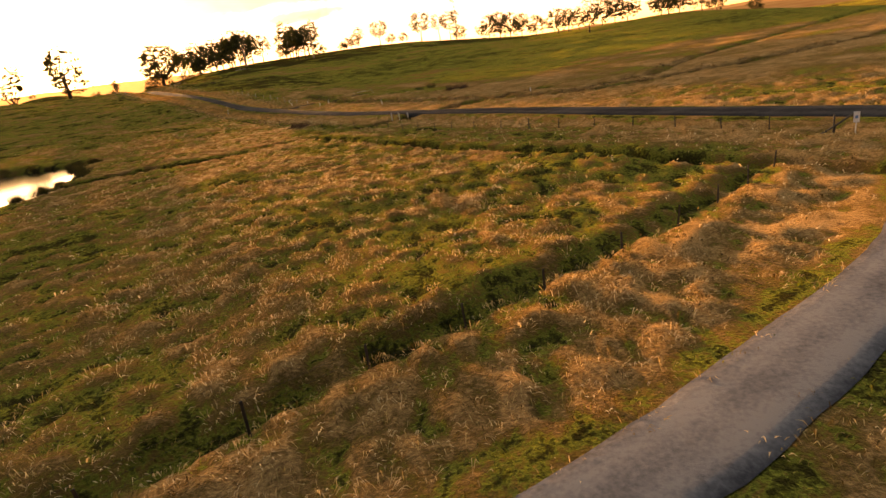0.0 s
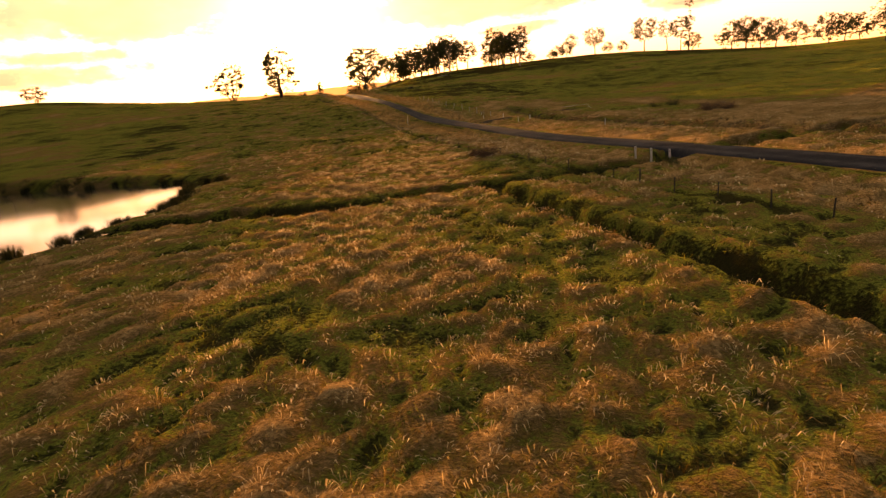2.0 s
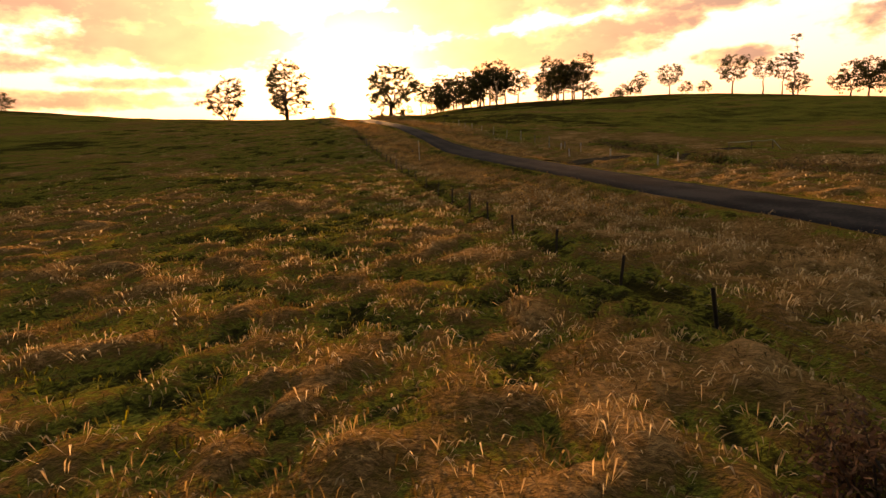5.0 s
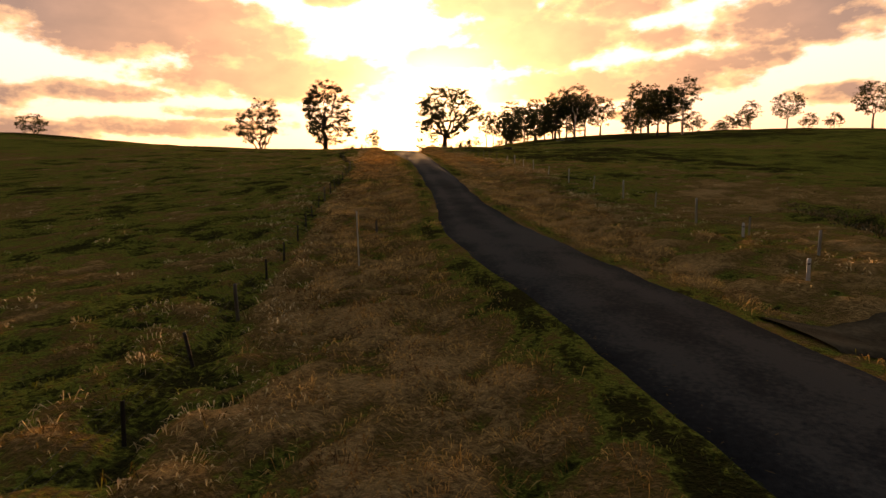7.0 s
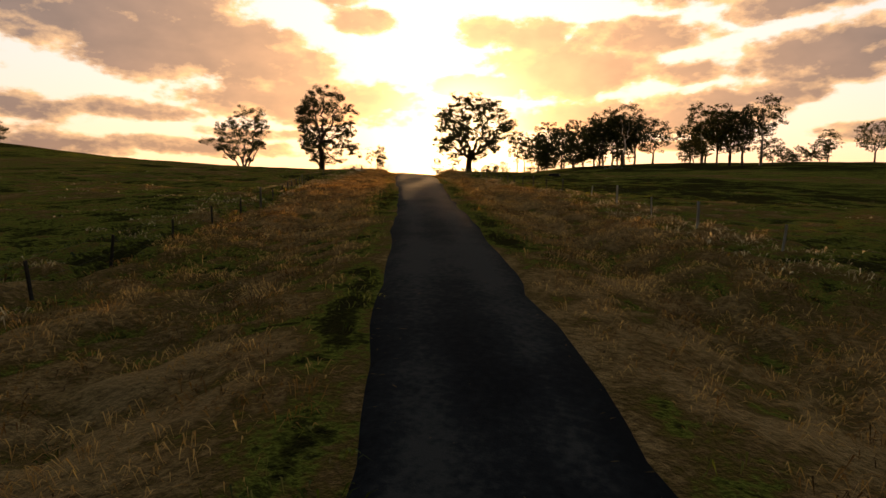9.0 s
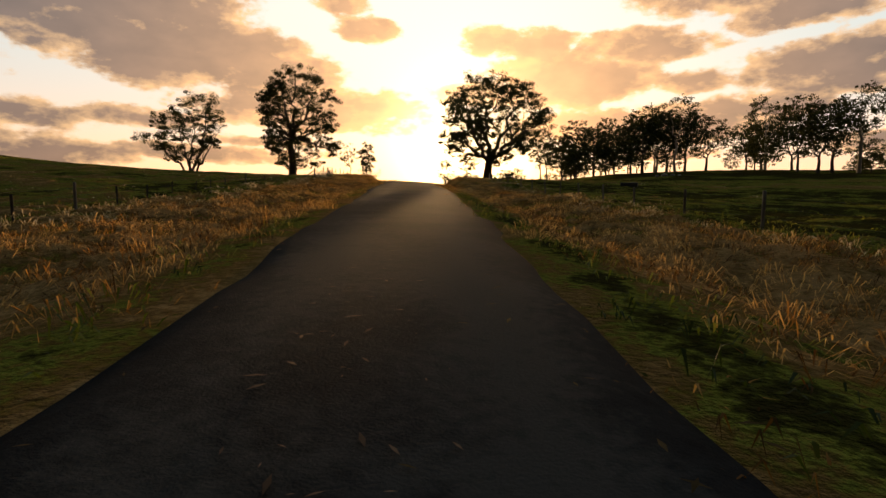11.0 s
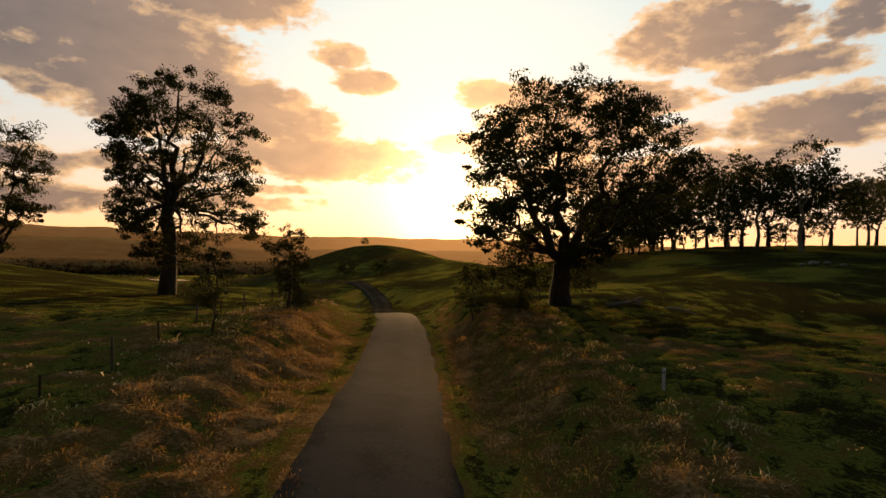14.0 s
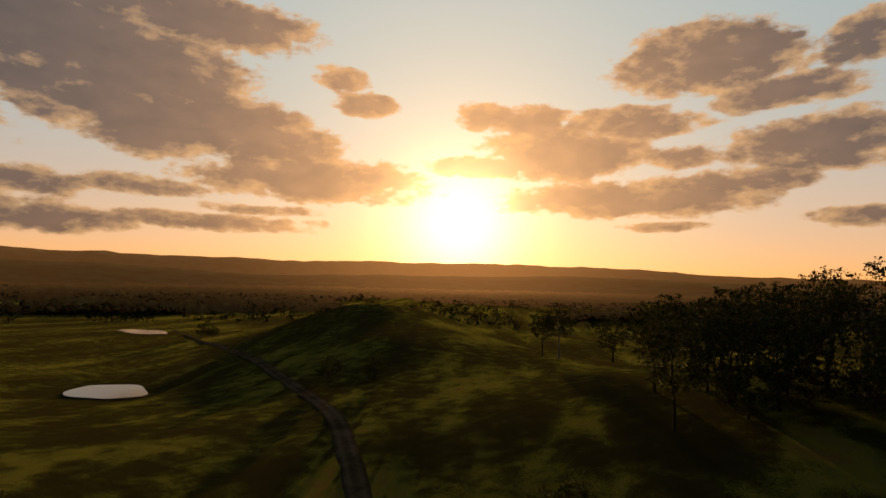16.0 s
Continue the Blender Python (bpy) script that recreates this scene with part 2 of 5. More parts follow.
def away(x, y, line, reach=40.0):
    """Distance to a polyline, signed side lost; points beyond reach get reach."""
    x, y = np.asarray(x, float), np.asarray(y, float)
    shape = x.shape
    x, y = x.ravel(), y.ravel()
    best = np.full(x.shape, float(reach))
    inside = (x > line[:, 0].min() - reach) & (x < line[:, 0].max() + reach) & (y > line[:, 1].min() - reach) & (y < line[:, 1].max() + reach)
    idx = np.nonzero(inside)[0]
    px, py = x[idx], y[idx]
    d = best[idx]
    for (ax, ay), (bx, by) in zip(line[:-1], line[1:]):
        sel = np.nonzero((px > min(ax, bx) - reach) & (px < max(ax, bx) + reach) & (py > min(ay, by) - reach) & (py < max(ay, by) + reach))[0]
        if not len(sel):
            continue
        qx, qy = px[sel], py[sel]
        t = np.clip(((qx - ax) * (bx - ax) + (qy - ay) * (by - ay)) / max((bx - ax) ** 2 + (by - ay) ** 2, 1e-9), 0, 1)
        d[sel] = np.minimum(d[sel], np.hypot(qx - ax - t * (bx - ax), qy - ay - t * (by - ay)))
    best[idx] = d
    return best.reshape(shape)


def within(x, y, ring):
    """Signed distance to a closed ring, negative inside."""
    x, y = np.asarray(x, float), np.asarray(y, float)
    closed = np.vstack([ring, ring[:1]])
    d = away(x, y, closed, 30.0)
    odd = np.zeros(x.shape, bool)
    for (ax, ay), (bx, by) in zip(closed[:-1], closed[1:]):
        cross = (ay > y) != (by > y)
        odd ^= cross & (x < (bx - ax) * (y - ay) / (by - ay + 1e-12) + ax)
    return np.where(odd, -d, d)


MAIN, SIDE, CREEK_L, DRAIN_L, DITCH_L, FIELD_L, UPPER_L, FENCE_L, TRACK_L = (rounded(p) for p in (MAIN_ROAD, SIDE_ROAD, CREEK, DRAIN, VERGE_DITCH, FIELD_DITCH, UPPER_DITCH, PADDOCK_FENCE, TRACK))
POND_R = rounded(POND + POND[:1], 3.0)[:-1]
DAMS = [(-312.5, 365, 13.5, 11, 0.3), (-524, 500, 23, 12, -2.9)]     # farm dams behind the hill: x, y, half sizes, water level
POND_Z, CREEK_Z = -0.72, -1.22


def spline(u):
    u = np.abs(u)
    return np.where(u < 1, 2 / 3 - u ** 2 + u ** 3 / 2, np.where(u < 2, (2 - u) ** 3 / 6, 0))


def broad(x, y):
    """The hills alone."""
    x, y = np.asarray(x, float), np.asarray(y, float)
    h = np.zeros(x.shape)
    rows, cols = HEIGHTS.shape
    wx = [spline((x - NET_X) / NET - i) for i in range(cols)]
    for j in range(rows):
        wy = spline((y - NET_Y) / NET - j)
        for i in range(cols):
            h += HEIGHTS[j, i] * wx[i] * wy
    for cx, cy, s, a in HILLS:
        h += a * np.exp(-((x - cx) ** 2 + (y - cy) ** 2) / (2 * s * s))
    far = np.maximum(np.maximum(np.abs(x + 180) - 330, np.abs(y - 270) - 330), 0)
    k = smooth(0, 160, far)
    return h * (1 - k) + k * (-7 + 2.5 * grain(x, y, 400, 3))


def cell(i, j, step, seed):
    """Centre, radius and height of the tussock that grows in one cell of a jittered net."""
    cx = (i + 0.5 + 0.85 * (hashed(i, j, seed) - 0.5)) * step
    cy = (j + 0.5 + 0.85 * (hashed(i, j, seed + 11) - 0.5)) * step
    r = step * (0.42 + 0.34 * hashed(i, j, seed + 23))
    return cx, cy, r, 0.3 + 0.7 * hashed(i, j, seed + 37)


def domes(x, y, step, seed):
    i, j = np.floor(x / step), np.floor(y / step)
    best = np.zeros(np.shape(x))
    for di in (-1, 0, 1):
        for dj in (-1, 0, 1):
            cx, cy, r, h = cell(i + di, j + dj, step, seed)
            best = np.maximum(best, h * np.sqrt(np.maximum(0, 1 - ((x - cx) ** 2 + (y - cy) ** 2) / (r * r))))
    return best


BIG, SMALL = 1.0, 0.54


def tussock(x, y):
    """0 between the tussocks, 1 on top of a tall one."""
    x, y = np.asarray(x, float), np.asarray(y, float)
    wx, wy = x + 0.10 * grain(x, y, 0.5, 1), y + 0.10 * grain(x, y, 0.5, 2)
    return np.maximum(domes(wx, wy, BIG, 1), 0.55 * domes(wx, wy, SMALL, 2))


def grazed(x, y):
    """1 in the rough low paddock and on the verges, less where the hill is grazed short."""
    return 1 - 0.55 * smooth(110, 180, AX * x + AY * y) * smooth(9, 15, away(x, y, MAIN, 30))


def cutting(y):
    """How deep the road lies below the natural crest of the hill."""
    return 1.6 * np.exp(-((y - 285) / 34) ** 2) + 1.2 * np.exp(-((y - 260) / 12) ** 2)


def land(x, y, lumps=True):
    """Height of the ground."""
    x, y = np.asarray(x, float), np.asarray(y, float)
    h = broad(x, y)
    d_main, d_side = away(x, y, MAIN, 30), away(x, y, SIDE, 30)
    calm = np.minimum(smooth(2.4, 5.0, d_main), smooth(1.6, 3.2, d_side))
    sd = within(x, y, POND_R)
    shore = smooth(-0.5, 5.0, sd)
    if lumps:
        near = smooth(700, 150, np.hypot(x + 60, y - 150))
        h = h + calm * shore * near * (0.38 * grazed(x, y) * tussock(x, y) - 0.16 + 0.08 * grain(x, y, 3.1, 4))
        h = h + calm * 0.22 * grain(x, y, 9, 5) * smooth(2, 12, np.minimum(d_main, d_side))
    h = h - cutting(y) * (1 - smooth(2.6, 7.0, d_main))
    # roads lie a little proud with a shallow table drain each side
    h = h + 0.22 * (1 - smooth(2.3, 4.2, d_main)) - 0.20 * np.exp(-((d_main - 5.0) / 0.9) ** 2)
    h = h + 0.10 * (1 - smooth(1.4, 2.6, d_side))
    h = h - 0.28 * np.exp(-(away(x, y, FENCE_L, 6) / 0.42) ** 2) * smooth(60, 75, y)
    # raised verge between road and ditch
    h = h + 0.10 * np.exp(-((away(x, y, DITCH_L, 12) - 1.6) / 0.8) ** 2) * (1 - np.exp(-(d_side / 3.5) ** 4)) - 0.42 * np.exp(-(away(x, y, DITCH_L, 12) / 0.45) ** 2)
    h = h - 1.15 * np.exp(-((away(x, y, FIELD_L, 14) + 0.35 * grain(x, y, 5, 14)) / 1.35) ** 2) * smooth(4, 8, d_main)
    h = h - 1.0 * np.exp(-((away(x, y, UPPER_L, 14) + 0.3 * grain(x, y, 6, 15)) / 1.2) ** 2)
    c = away(x, y, CREEK_L, 20) + 0.45 * grain(x, y, 2.3, 8)
    cut = (1 - smooth(0.7, 2.4, c)) * smooth(1.4, 2.8, d_main)
    h = h * (1 - cut) + cut * (CREEK_Z - 0.02 - 0.08 * smooth(-24, -30, x) + 0.10 * grain(x, y, 1.3, 9) + 0.10 * grain(x, y, 5.0, 10))
    c = away(x, y, DRAIN_L, 20) + 0.25 * grain(x, y, 1.7, 6)
    cut = (1 - smooth(0.3, 1.05, c)) * smooth(1.4, 2.6, d_side)
    h = h * (1 - cut) + cut * (-1.25)
    h = h + 0.15 * np.exp(-((c - 1.8) / 0.7) ** 2) * smooth(3, 5, d_side)
    edge = sd + 0.9 * grain(x, y, 2.6, 12) + 0.5 * grain(x, y, 1.1, 13)
    cut = 1 - smooth(-1.3, 2.2, edge)
    h = h * (1 - cut) + cut * (POND_Z - 0.7)
    for cx, cy, a, b, level in DAMS:
        r = np.hypot((x - cx) / a, (y - cy) / b)
        cut = 1 - smooth(1.5, 2.4, r)
        h = h * (1 - cut) + cut * (level - 0.35)
    return h


def ground_z(x, y):
    return float(land(np.array([x]), np.array([y]), False)[0])

# ---- materials ----
def node_material(name):
    m = bpy.data.materials.new(name)
    m.use_nodes = True
    tree = m.node_tree
    tree.nodes.clear()
    return m, tree


def surface(name, stops, size=1.0, fine=6.0, rough=0.85, bump=0.3, bump_size=20.0, metal=0.0, leafy=0.0, coat=(1, 1, 1), stretch=(1, 1, 1), per_piece=0.0, island=0.0, coords="Position", specular=0.3, attribute="", punch=0.0, nap=0.0):
    """A procedural surface: colour stops over two scales of noise, with fine relief; leafy lets light through."""
    m, tree = node_material(name)
    n, link = tree.nodes.new, tree.links.new
    if coords == "Position":
        place = n("ShaderNodeNewGeometry").outputs["Position"]
    else:
        place = n("ShaderNodeTexCoord").outputs["Object"]
    scale = n("ShaderNodeVectorMath")
    scale.operation = "MULTIPLY"
    scale.inputs[1].default_value = stretch
    link(place, scale.inputs[0])

    def texture(k, detail=5.0):
        t = n("ShaderNodeTexNoise")
        t.inputs["Scale"].default_value, t.inputs["Detail"].default_value, t.inputs["Roughness"].default_value = k, detail, 0.6
        link(scale.outputs[0], t.inputs["Vector"])
        return t.outputs["Fac"]

    def calc(op, a, b):
        node = n("ShaderNodeMath")
        node.operation = op
        for i, v in enumerate((a, b)):
            if isinstance(v, (int, float)):
                node.inputs[i].default_value = v
            else:
                link(v, node.inputs[i])
        return node.outputs[0]

    big, small = texture(1.0 / size), texture(fine / size)
    value = calc("ADD", calc("MULTIPLY", big, 0.62), calc("MULTIPLY", small, 0.38))
    if punch:
        value = calc("ADD", value, calc("MULTIPLY", calc("SUBTRACT", small, 0.5), punch))
    if per_piece:
        value = calc("ADD", value, calc("MULTIPLY", calc("SUBTRACT", n("ShaderNodeObjectInfo").outputs["Random"], 0.5), per_piece))
    if island:
        value = calc("ADD", value, calc("MULTIPLY", calc("SUBTRACT", n("ShaderNodeNewGeometry").outputs["Random Per Island"], 0.5), island))
    if attribute:
        a = n("ShaderNodeAttribute")
        a.attribute_name = attribute
        value = calc("ADD", value, calc("MULTIPLY", calc("SUBTRACT", a.outputs["Fac"], 0.5), 0.8))
    ramp = n("ShaderNodeValToRGB")
    e = ramp.color_ramp.elements
    while len(e) < len(stops):
        e.new(0.5)
    for item, (p, c) in zip(e, stops):
        item.position, item.color = p, (*c, 1)
    link(value, ramp.inputs[0])
    p = n("ShaderNodeBsdfPrincipled")
    link(ramp.outputs[0], p.inputs["Base Color"])
    p.inputs["Metallic"].default_value = metal
    p.inputs["Specular IOR Level"].default_value = specular
    if nap:
        # the upright blades of a sward catch low light like the nap of cloth
        lit = n("ShaderNodeVectorMath")
        lit.operation = "SCALE"
        lit.inputs[3].default_value = 2.5
        link(ramp.outputs[0], lit.inputs[0])
        link(lit.outputs[0], p.inputs["Sheen Tint"])
        p.inputs["Sheen Weight"].default_value, p.inputs["Sheen Roughness"].default_value = nap, 0.45
    r = n("ShaderNodeMapRange")
    r.inputs[3].default_value, r.inputs[4].default_value = max(0.02, rough - 0.12), min(1.0, rough + 0.12)
    link(small, r.inputs[0])
    link(r.outputs[0], p.inputs["Roughness"])
    if bump:
        b = n("ShaderNodeBump")
        b.inputs["Strength"].default_value, b.inputs["Distance"].default_value = bump, 0.03 if bump < 1 else 0.12
        link(texture(bump_size / size, 4.0), b.inputs["Height"])
        link(b.outputs[0], p.inputs["Normal"])
    out = n("ShaderNodeOutputMaterial")
    if leafy:
        thin = n("ShaderNodeBsdfTranslucent")
        tint = n("ShaderNodeMix")
        tint.data_type, tint.blend_type = "RGBA", "MULTIPLY"
        tint.inputs[0].default_value = 1.0
        link(ramp.outputs[0], tint.inputs[6])
        tint.inputs[7].default_value = (*coat, 1)
        link(tint.outputs[2], thin.inputs[0])
        mix = n("ShaderNodeMixShader")
        mix.inputs[0].default_value = leafy
        link(p.outputs[0], mix.inputs[1])
        link(thin.outputs[0], mix.inputs[2])
        link(mix.outputs[0], out.inputs[0])
    else:
        link(p.outputs[0], out.inputs[0])
    return m


def water_material(name, tint):
    m, tree = node_material(name)
    n, link = tree.nodes.new, tree.links.new
    p = n("ShaderNodeBsdfPrincipled")
    p.inputs["Base Color"].default_value = (*tint, 1)
    p.inputs["Roughness"].default_value = 0.06
    p.inputs["IOR"].default_value = 1.33
    p.inputs["Specular IOR Level"].default_value = 0.5
    t = n("ShaderNodeTexNoise")
    t.inputs["Scale"].default_value, t.inputs["Detail"].default_value = 1.6, 3.0
    link(n("ShaderNodeNewGeometry").outputs["Position"], t.inputs["Vector"])
    b = n("ShaderNodeBump")
    b.inputs["Strength"].default_value, b.inputs["Distance"].default_value = 0.10, 0.02
    link(t.outputs["Fac"], b.inputs["Height"])
    link(b.outputs[0], p.inputs["Normal"])
    out = n("ShaderNodeOutputMaterial")
    link(p.outputs[0], out.inputs[0])
    return m


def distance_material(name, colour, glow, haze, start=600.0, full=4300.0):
    """Far country; its haze is surface glow, stronger with distance and below the sun."""
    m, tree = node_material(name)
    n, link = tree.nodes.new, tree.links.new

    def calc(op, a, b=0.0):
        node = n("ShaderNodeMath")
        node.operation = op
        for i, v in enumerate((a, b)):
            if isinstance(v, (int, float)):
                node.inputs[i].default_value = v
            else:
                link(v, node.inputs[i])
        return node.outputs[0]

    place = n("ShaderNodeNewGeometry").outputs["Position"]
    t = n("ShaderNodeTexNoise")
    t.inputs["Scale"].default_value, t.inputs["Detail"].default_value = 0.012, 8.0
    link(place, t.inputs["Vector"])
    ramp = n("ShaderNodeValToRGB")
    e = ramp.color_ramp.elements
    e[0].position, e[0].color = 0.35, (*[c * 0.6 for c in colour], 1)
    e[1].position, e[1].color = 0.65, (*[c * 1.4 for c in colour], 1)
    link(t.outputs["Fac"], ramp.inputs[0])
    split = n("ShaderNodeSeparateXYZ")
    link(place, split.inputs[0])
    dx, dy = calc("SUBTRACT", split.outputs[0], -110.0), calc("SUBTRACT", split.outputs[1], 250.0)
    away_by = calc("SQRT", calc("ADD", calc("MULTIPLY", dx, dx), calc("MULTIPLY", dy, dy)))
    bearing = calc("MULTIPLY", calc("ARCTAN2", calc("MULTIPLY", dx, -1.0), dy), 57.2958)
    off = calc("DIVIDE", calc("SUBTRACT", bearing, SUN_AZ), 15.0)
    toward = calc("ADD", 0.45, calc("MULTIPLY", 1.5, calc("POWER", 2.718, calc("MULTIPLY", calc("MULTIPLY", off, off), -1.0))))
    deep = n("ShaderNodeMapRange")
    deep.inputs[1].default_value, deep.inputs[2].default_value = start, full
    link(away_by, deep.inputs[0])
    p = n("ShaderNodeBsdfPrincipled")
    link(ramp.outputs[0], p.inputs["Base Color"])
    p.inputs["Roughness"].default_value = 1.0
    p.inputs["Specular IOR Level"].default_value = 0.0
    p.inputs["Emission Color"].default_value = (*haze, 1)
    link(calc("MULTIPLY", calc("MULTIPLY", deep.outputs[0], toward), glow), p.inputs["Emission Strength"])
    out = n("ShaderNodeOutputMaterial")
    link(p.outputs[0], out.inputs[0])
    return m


# the darkest stops serve bare soil and also shade put into the colour
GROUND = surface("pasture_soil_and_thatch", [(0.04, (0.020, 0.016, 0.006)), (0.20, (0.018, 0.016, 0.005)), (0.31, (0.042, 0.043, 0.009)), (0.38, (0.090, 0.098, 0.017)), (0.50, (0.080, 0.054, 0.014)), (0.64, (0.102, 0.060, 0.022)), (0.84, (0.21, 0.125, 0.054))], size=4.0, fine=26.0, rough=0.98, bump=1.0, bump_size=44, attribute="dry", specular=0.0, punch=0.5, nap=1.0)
DRY = surface("dry_straw_grass", [(0.12, (0.070, 0.044, 0.011)), (0.34, (0.20, 0.132, 0.048)), (0.58, (0.42, 0.30, 0.145)), (0.86, (0.68, 0.52, 0.33))], size=2.6, fine=5.0, rough=0.75, bump=0, leafy=0.68, coat=(1.0, 0.95, 0.84), island=0.35, attribute="tone", specular=0.12)
GREEN = surface("green_pasture_grass", [(0.16, (0.030, 0.044, 0.008)), (0.40, (0.088, 0.108, 0.015)), (0.62, (0.155, 0.158, 0.025)), (0.84, (0.25, 0.215, 0.05))], size=2.2, fine=5.0, rough=0.65, bump=0, leafy=0.6, coat=(1.0, 0.97, 0.55), island=0.35, attribute="tone", specular=0.15)
VERGE = surface("rusty_dry_grass", [(0.14, (0.075, 0.040, 0.012)), (0.34, (0.24, 0.114, 0.030)), (0.54, (0.50, 0.265, 0.082)), (0.80, (0.76, 0.49, 0.21))], size=2.2, fine=5.0, rough=0.75, bump=0, leafy=0.65, coat=(1.0, 0.80, 0.52), island=0.35, attribute="tone", specular=0.1)
SEDGE = surface("dark_sedge", [(0.3, (0.022, 0.026, 0.010)), (0.5, (0.05, 0.05, 0.018)), (0.75, (0.13, 0.10, 0.045))], size=1.5, fine=5.0, rough=0.7, bump=0, leafy=0.35, coat=(1.0, 0.9, 0.6), island=0.35, specular=0.15)
RUSH = surface("brown_rushes", [(0.25, (0.05, 0.036, 0.016)), (0.5, (0.13, 0.085, 0.036)), (0.75, (0.26, 0.17, 0.08))], size=2.0, fine=5.0, rough=0.8, bump=0, leafy=0.35, coat=(1.0, 0.85, 0.6), island=0.5, specular=0.1)
ASPHALT = surface("weathered_bitumen", [(0.3, (0.008, 0.0085, 0.0095)), (0.5, (0.016, 0.0165, 0.0175)), (0.7, (0.038, 0.036, 0.034))], size=1.4, fine=12, rough=0.97, bump=0.35, bump_size=60, specular=0.012, punch=0.3, attribute="wear")
GRAVEL = surface("pale_gravel_seal", [(0.3, (0.036, 0.037, 0.041)), (0.5, (0.075, 0.076, 0.081)), (0.75, (0.135, 0.133, 0.133))], size=1.8, fine=14, rough=0.9, bump=0.6, bump_size=50, specular=0.1, attribute="wear", punch=0.3)
DIRT = surface("brown_gravel_dirt", [(0.3, (0.030, 0.022, 0.014)), (0.5, (0.052, 0.038, 0.024)), (0.75, (0.090, 0.066, 0.042))], size=1.5, fine=12, rough=0.95, bump=0.6, bump_size=50, specular=0.0, attribute="wear", punch=0.3)
BARK = surface("grey_brown_bark", [(0.3, (0.035, 0.028, 0.022)), (0.5, (0.075, 0.06, 0.047)), (0.7, (0.15, 0.12, 0.095))], size=0.7, fine=6, rough=0.9, bump=0.8, bump_size=12, stretch=(1, 1, 0.25), coords="Object", specular=0.1)
PALE_BARK = surface("pale_gum_bark", [(0.3, (0.20, 0.165, 0.13)), (0.5, (0.36, 0.31, 0.25)), (0.7, (0.50, 0.45, 0.38))], size=0.9, fine=5, rough=0.8, bump=0.4, bump_size=10, stretch=(1, 1, 0.3), coords="Object", specular=0.15)
LEAF = surface("gum_leaves", [(0.3, (0.026, 0.033, 0.012)), (0.5, (0.055, 0.063, 0.020)), (0.7, (0.098, 0.098, 0.033))], size=2.5, fine=4, rough=0.8, bump=0, leafy=0.16, coat=(1.1, 1.0, 0.5), island=0.4, coords="Object", specular=0.08)
FAR_LEAF = surface("dark_bush_foliage", [(0.3, (0.016, 0.022, 0.007)), (0.5, (0.03, 0.038, 0.012)), (0.7, (0.055, 0.058, 0.02))], size=30, fine=6, rough=0.9, bump=0, island=0.4, specular=0.0)
TWIG = surface("withered_bramble", [(0.3, (0.06, 0.035, 0.022)), (0.5, (0.12, 0.07, 0.045)), (0.7, (0.22, 0.13, 0.08))], size=0.6, fine=5, rough=0.8, bump=0, leafy=0.25, island=0.5, coords="Object", specular=0.05)
STEEL = surface("dark_weathered_steel", [(0.3, (0.03, 0.028, 0.026)), (0.6, (0.075, 0.06, 0.05))], size=0.2, rough=0.75, bump=0.2, metal=0.3, coords="Object")
WIRE = surface("galvanised_wire", [(0.3, (0.04, 0.036, 0.032)), (0.7, (0.10, 0.09, 0.08))], size=0.5, rough=0.8, bump=0, metal=0.2)
TIMBER = surface("weathered_timber", [(0.3, (0.055, 0.045, 0.036)), (0.5, (0.12, 0.10, 0.082)), (0.75, (0.23, 0.20, 0.17))], size=0.35, fine=7, rough=0.9, bump=0.6, bump_size=14, stretch=(4, 4, 0.7), coords="Object", per_piece=0.2, specular=0.1)
STAKE = surface("bleached_grey_timber", [(0.3, (0.28, 0.26, 0.23)), (0.5, (0.42, 0.40, 0.36)), (0.75, (0.55, 0.53, 0.48))], size=0.35, fine=7, rough=0.9, bump=0.4, bump_size=14, stretch=(4, 4, 0.7), coords="Object", specular=0.1)
WHITE = surface("chalky_white_paint", [(0.25, (0.62, 0.61, 0.58)), (0.5, (0.80, 0.79, 0.77)), (0.8, (0.86, 0.85, 0.84))], size=0.3, rough=0.6, bump=0.15, coords="Object")
WATER = water_material("still_brown_water", (0.020, 0.018, 0.012))


# ---- building helpers ----
def part(name, bm, material, parent=None, label="", flat=False):
    """Links a bmesh, or a ready mesh, as one object under a thing or a part."""
    if isinstance(bm, bmesh.types.BMesh):
        data = bpy.data.meshes.new(name)
        bm.to_mesh(data)
        bm.free()
    else:
        data = bm
    if not data.materials:
        data.materials.append(material)
    if not flat:
        data.polygons.foreach_set("use_smooth", [True] * len(data.polygons))
    ob = new(name, data)
    if parent is not None:
        ob.parent = parent
    if label:
        ob["label"] = label
    return ob


def mesh_of(name, verts, faces):
    """A mesh from arrays; faces all have the same number of corners."""
    verts, faces = np.asarray(verts, np.float32).reshape(-1, 3), np.asarray(faces, np.int32)
    data = bpy.data.meshes.new(name)
    k = faces.shape[1]
    data.vertices.add(len(verts))
    data.vertices.foreach_set("co", verts.ravel())
    data.loops.add(faces.size)
    data.loops.foreach_set("vertex_index", faces.ravel())
    data.polygons.add(len(faces))
    data.polygons.foreach_set("loop_start", np.arange(0, faces.size, k, dtype=np.int32))
    data.update(calc_edges=True)
    return data


def thing(name, at, label, category, group="", turn=0.0, kind=""):
    ob = new(name)
    ob.matrix_world = pose(*at, 0, 0, turn)
    ob.empty_display_size = 0.2
    return tagged(ob, label, category, group, kind)


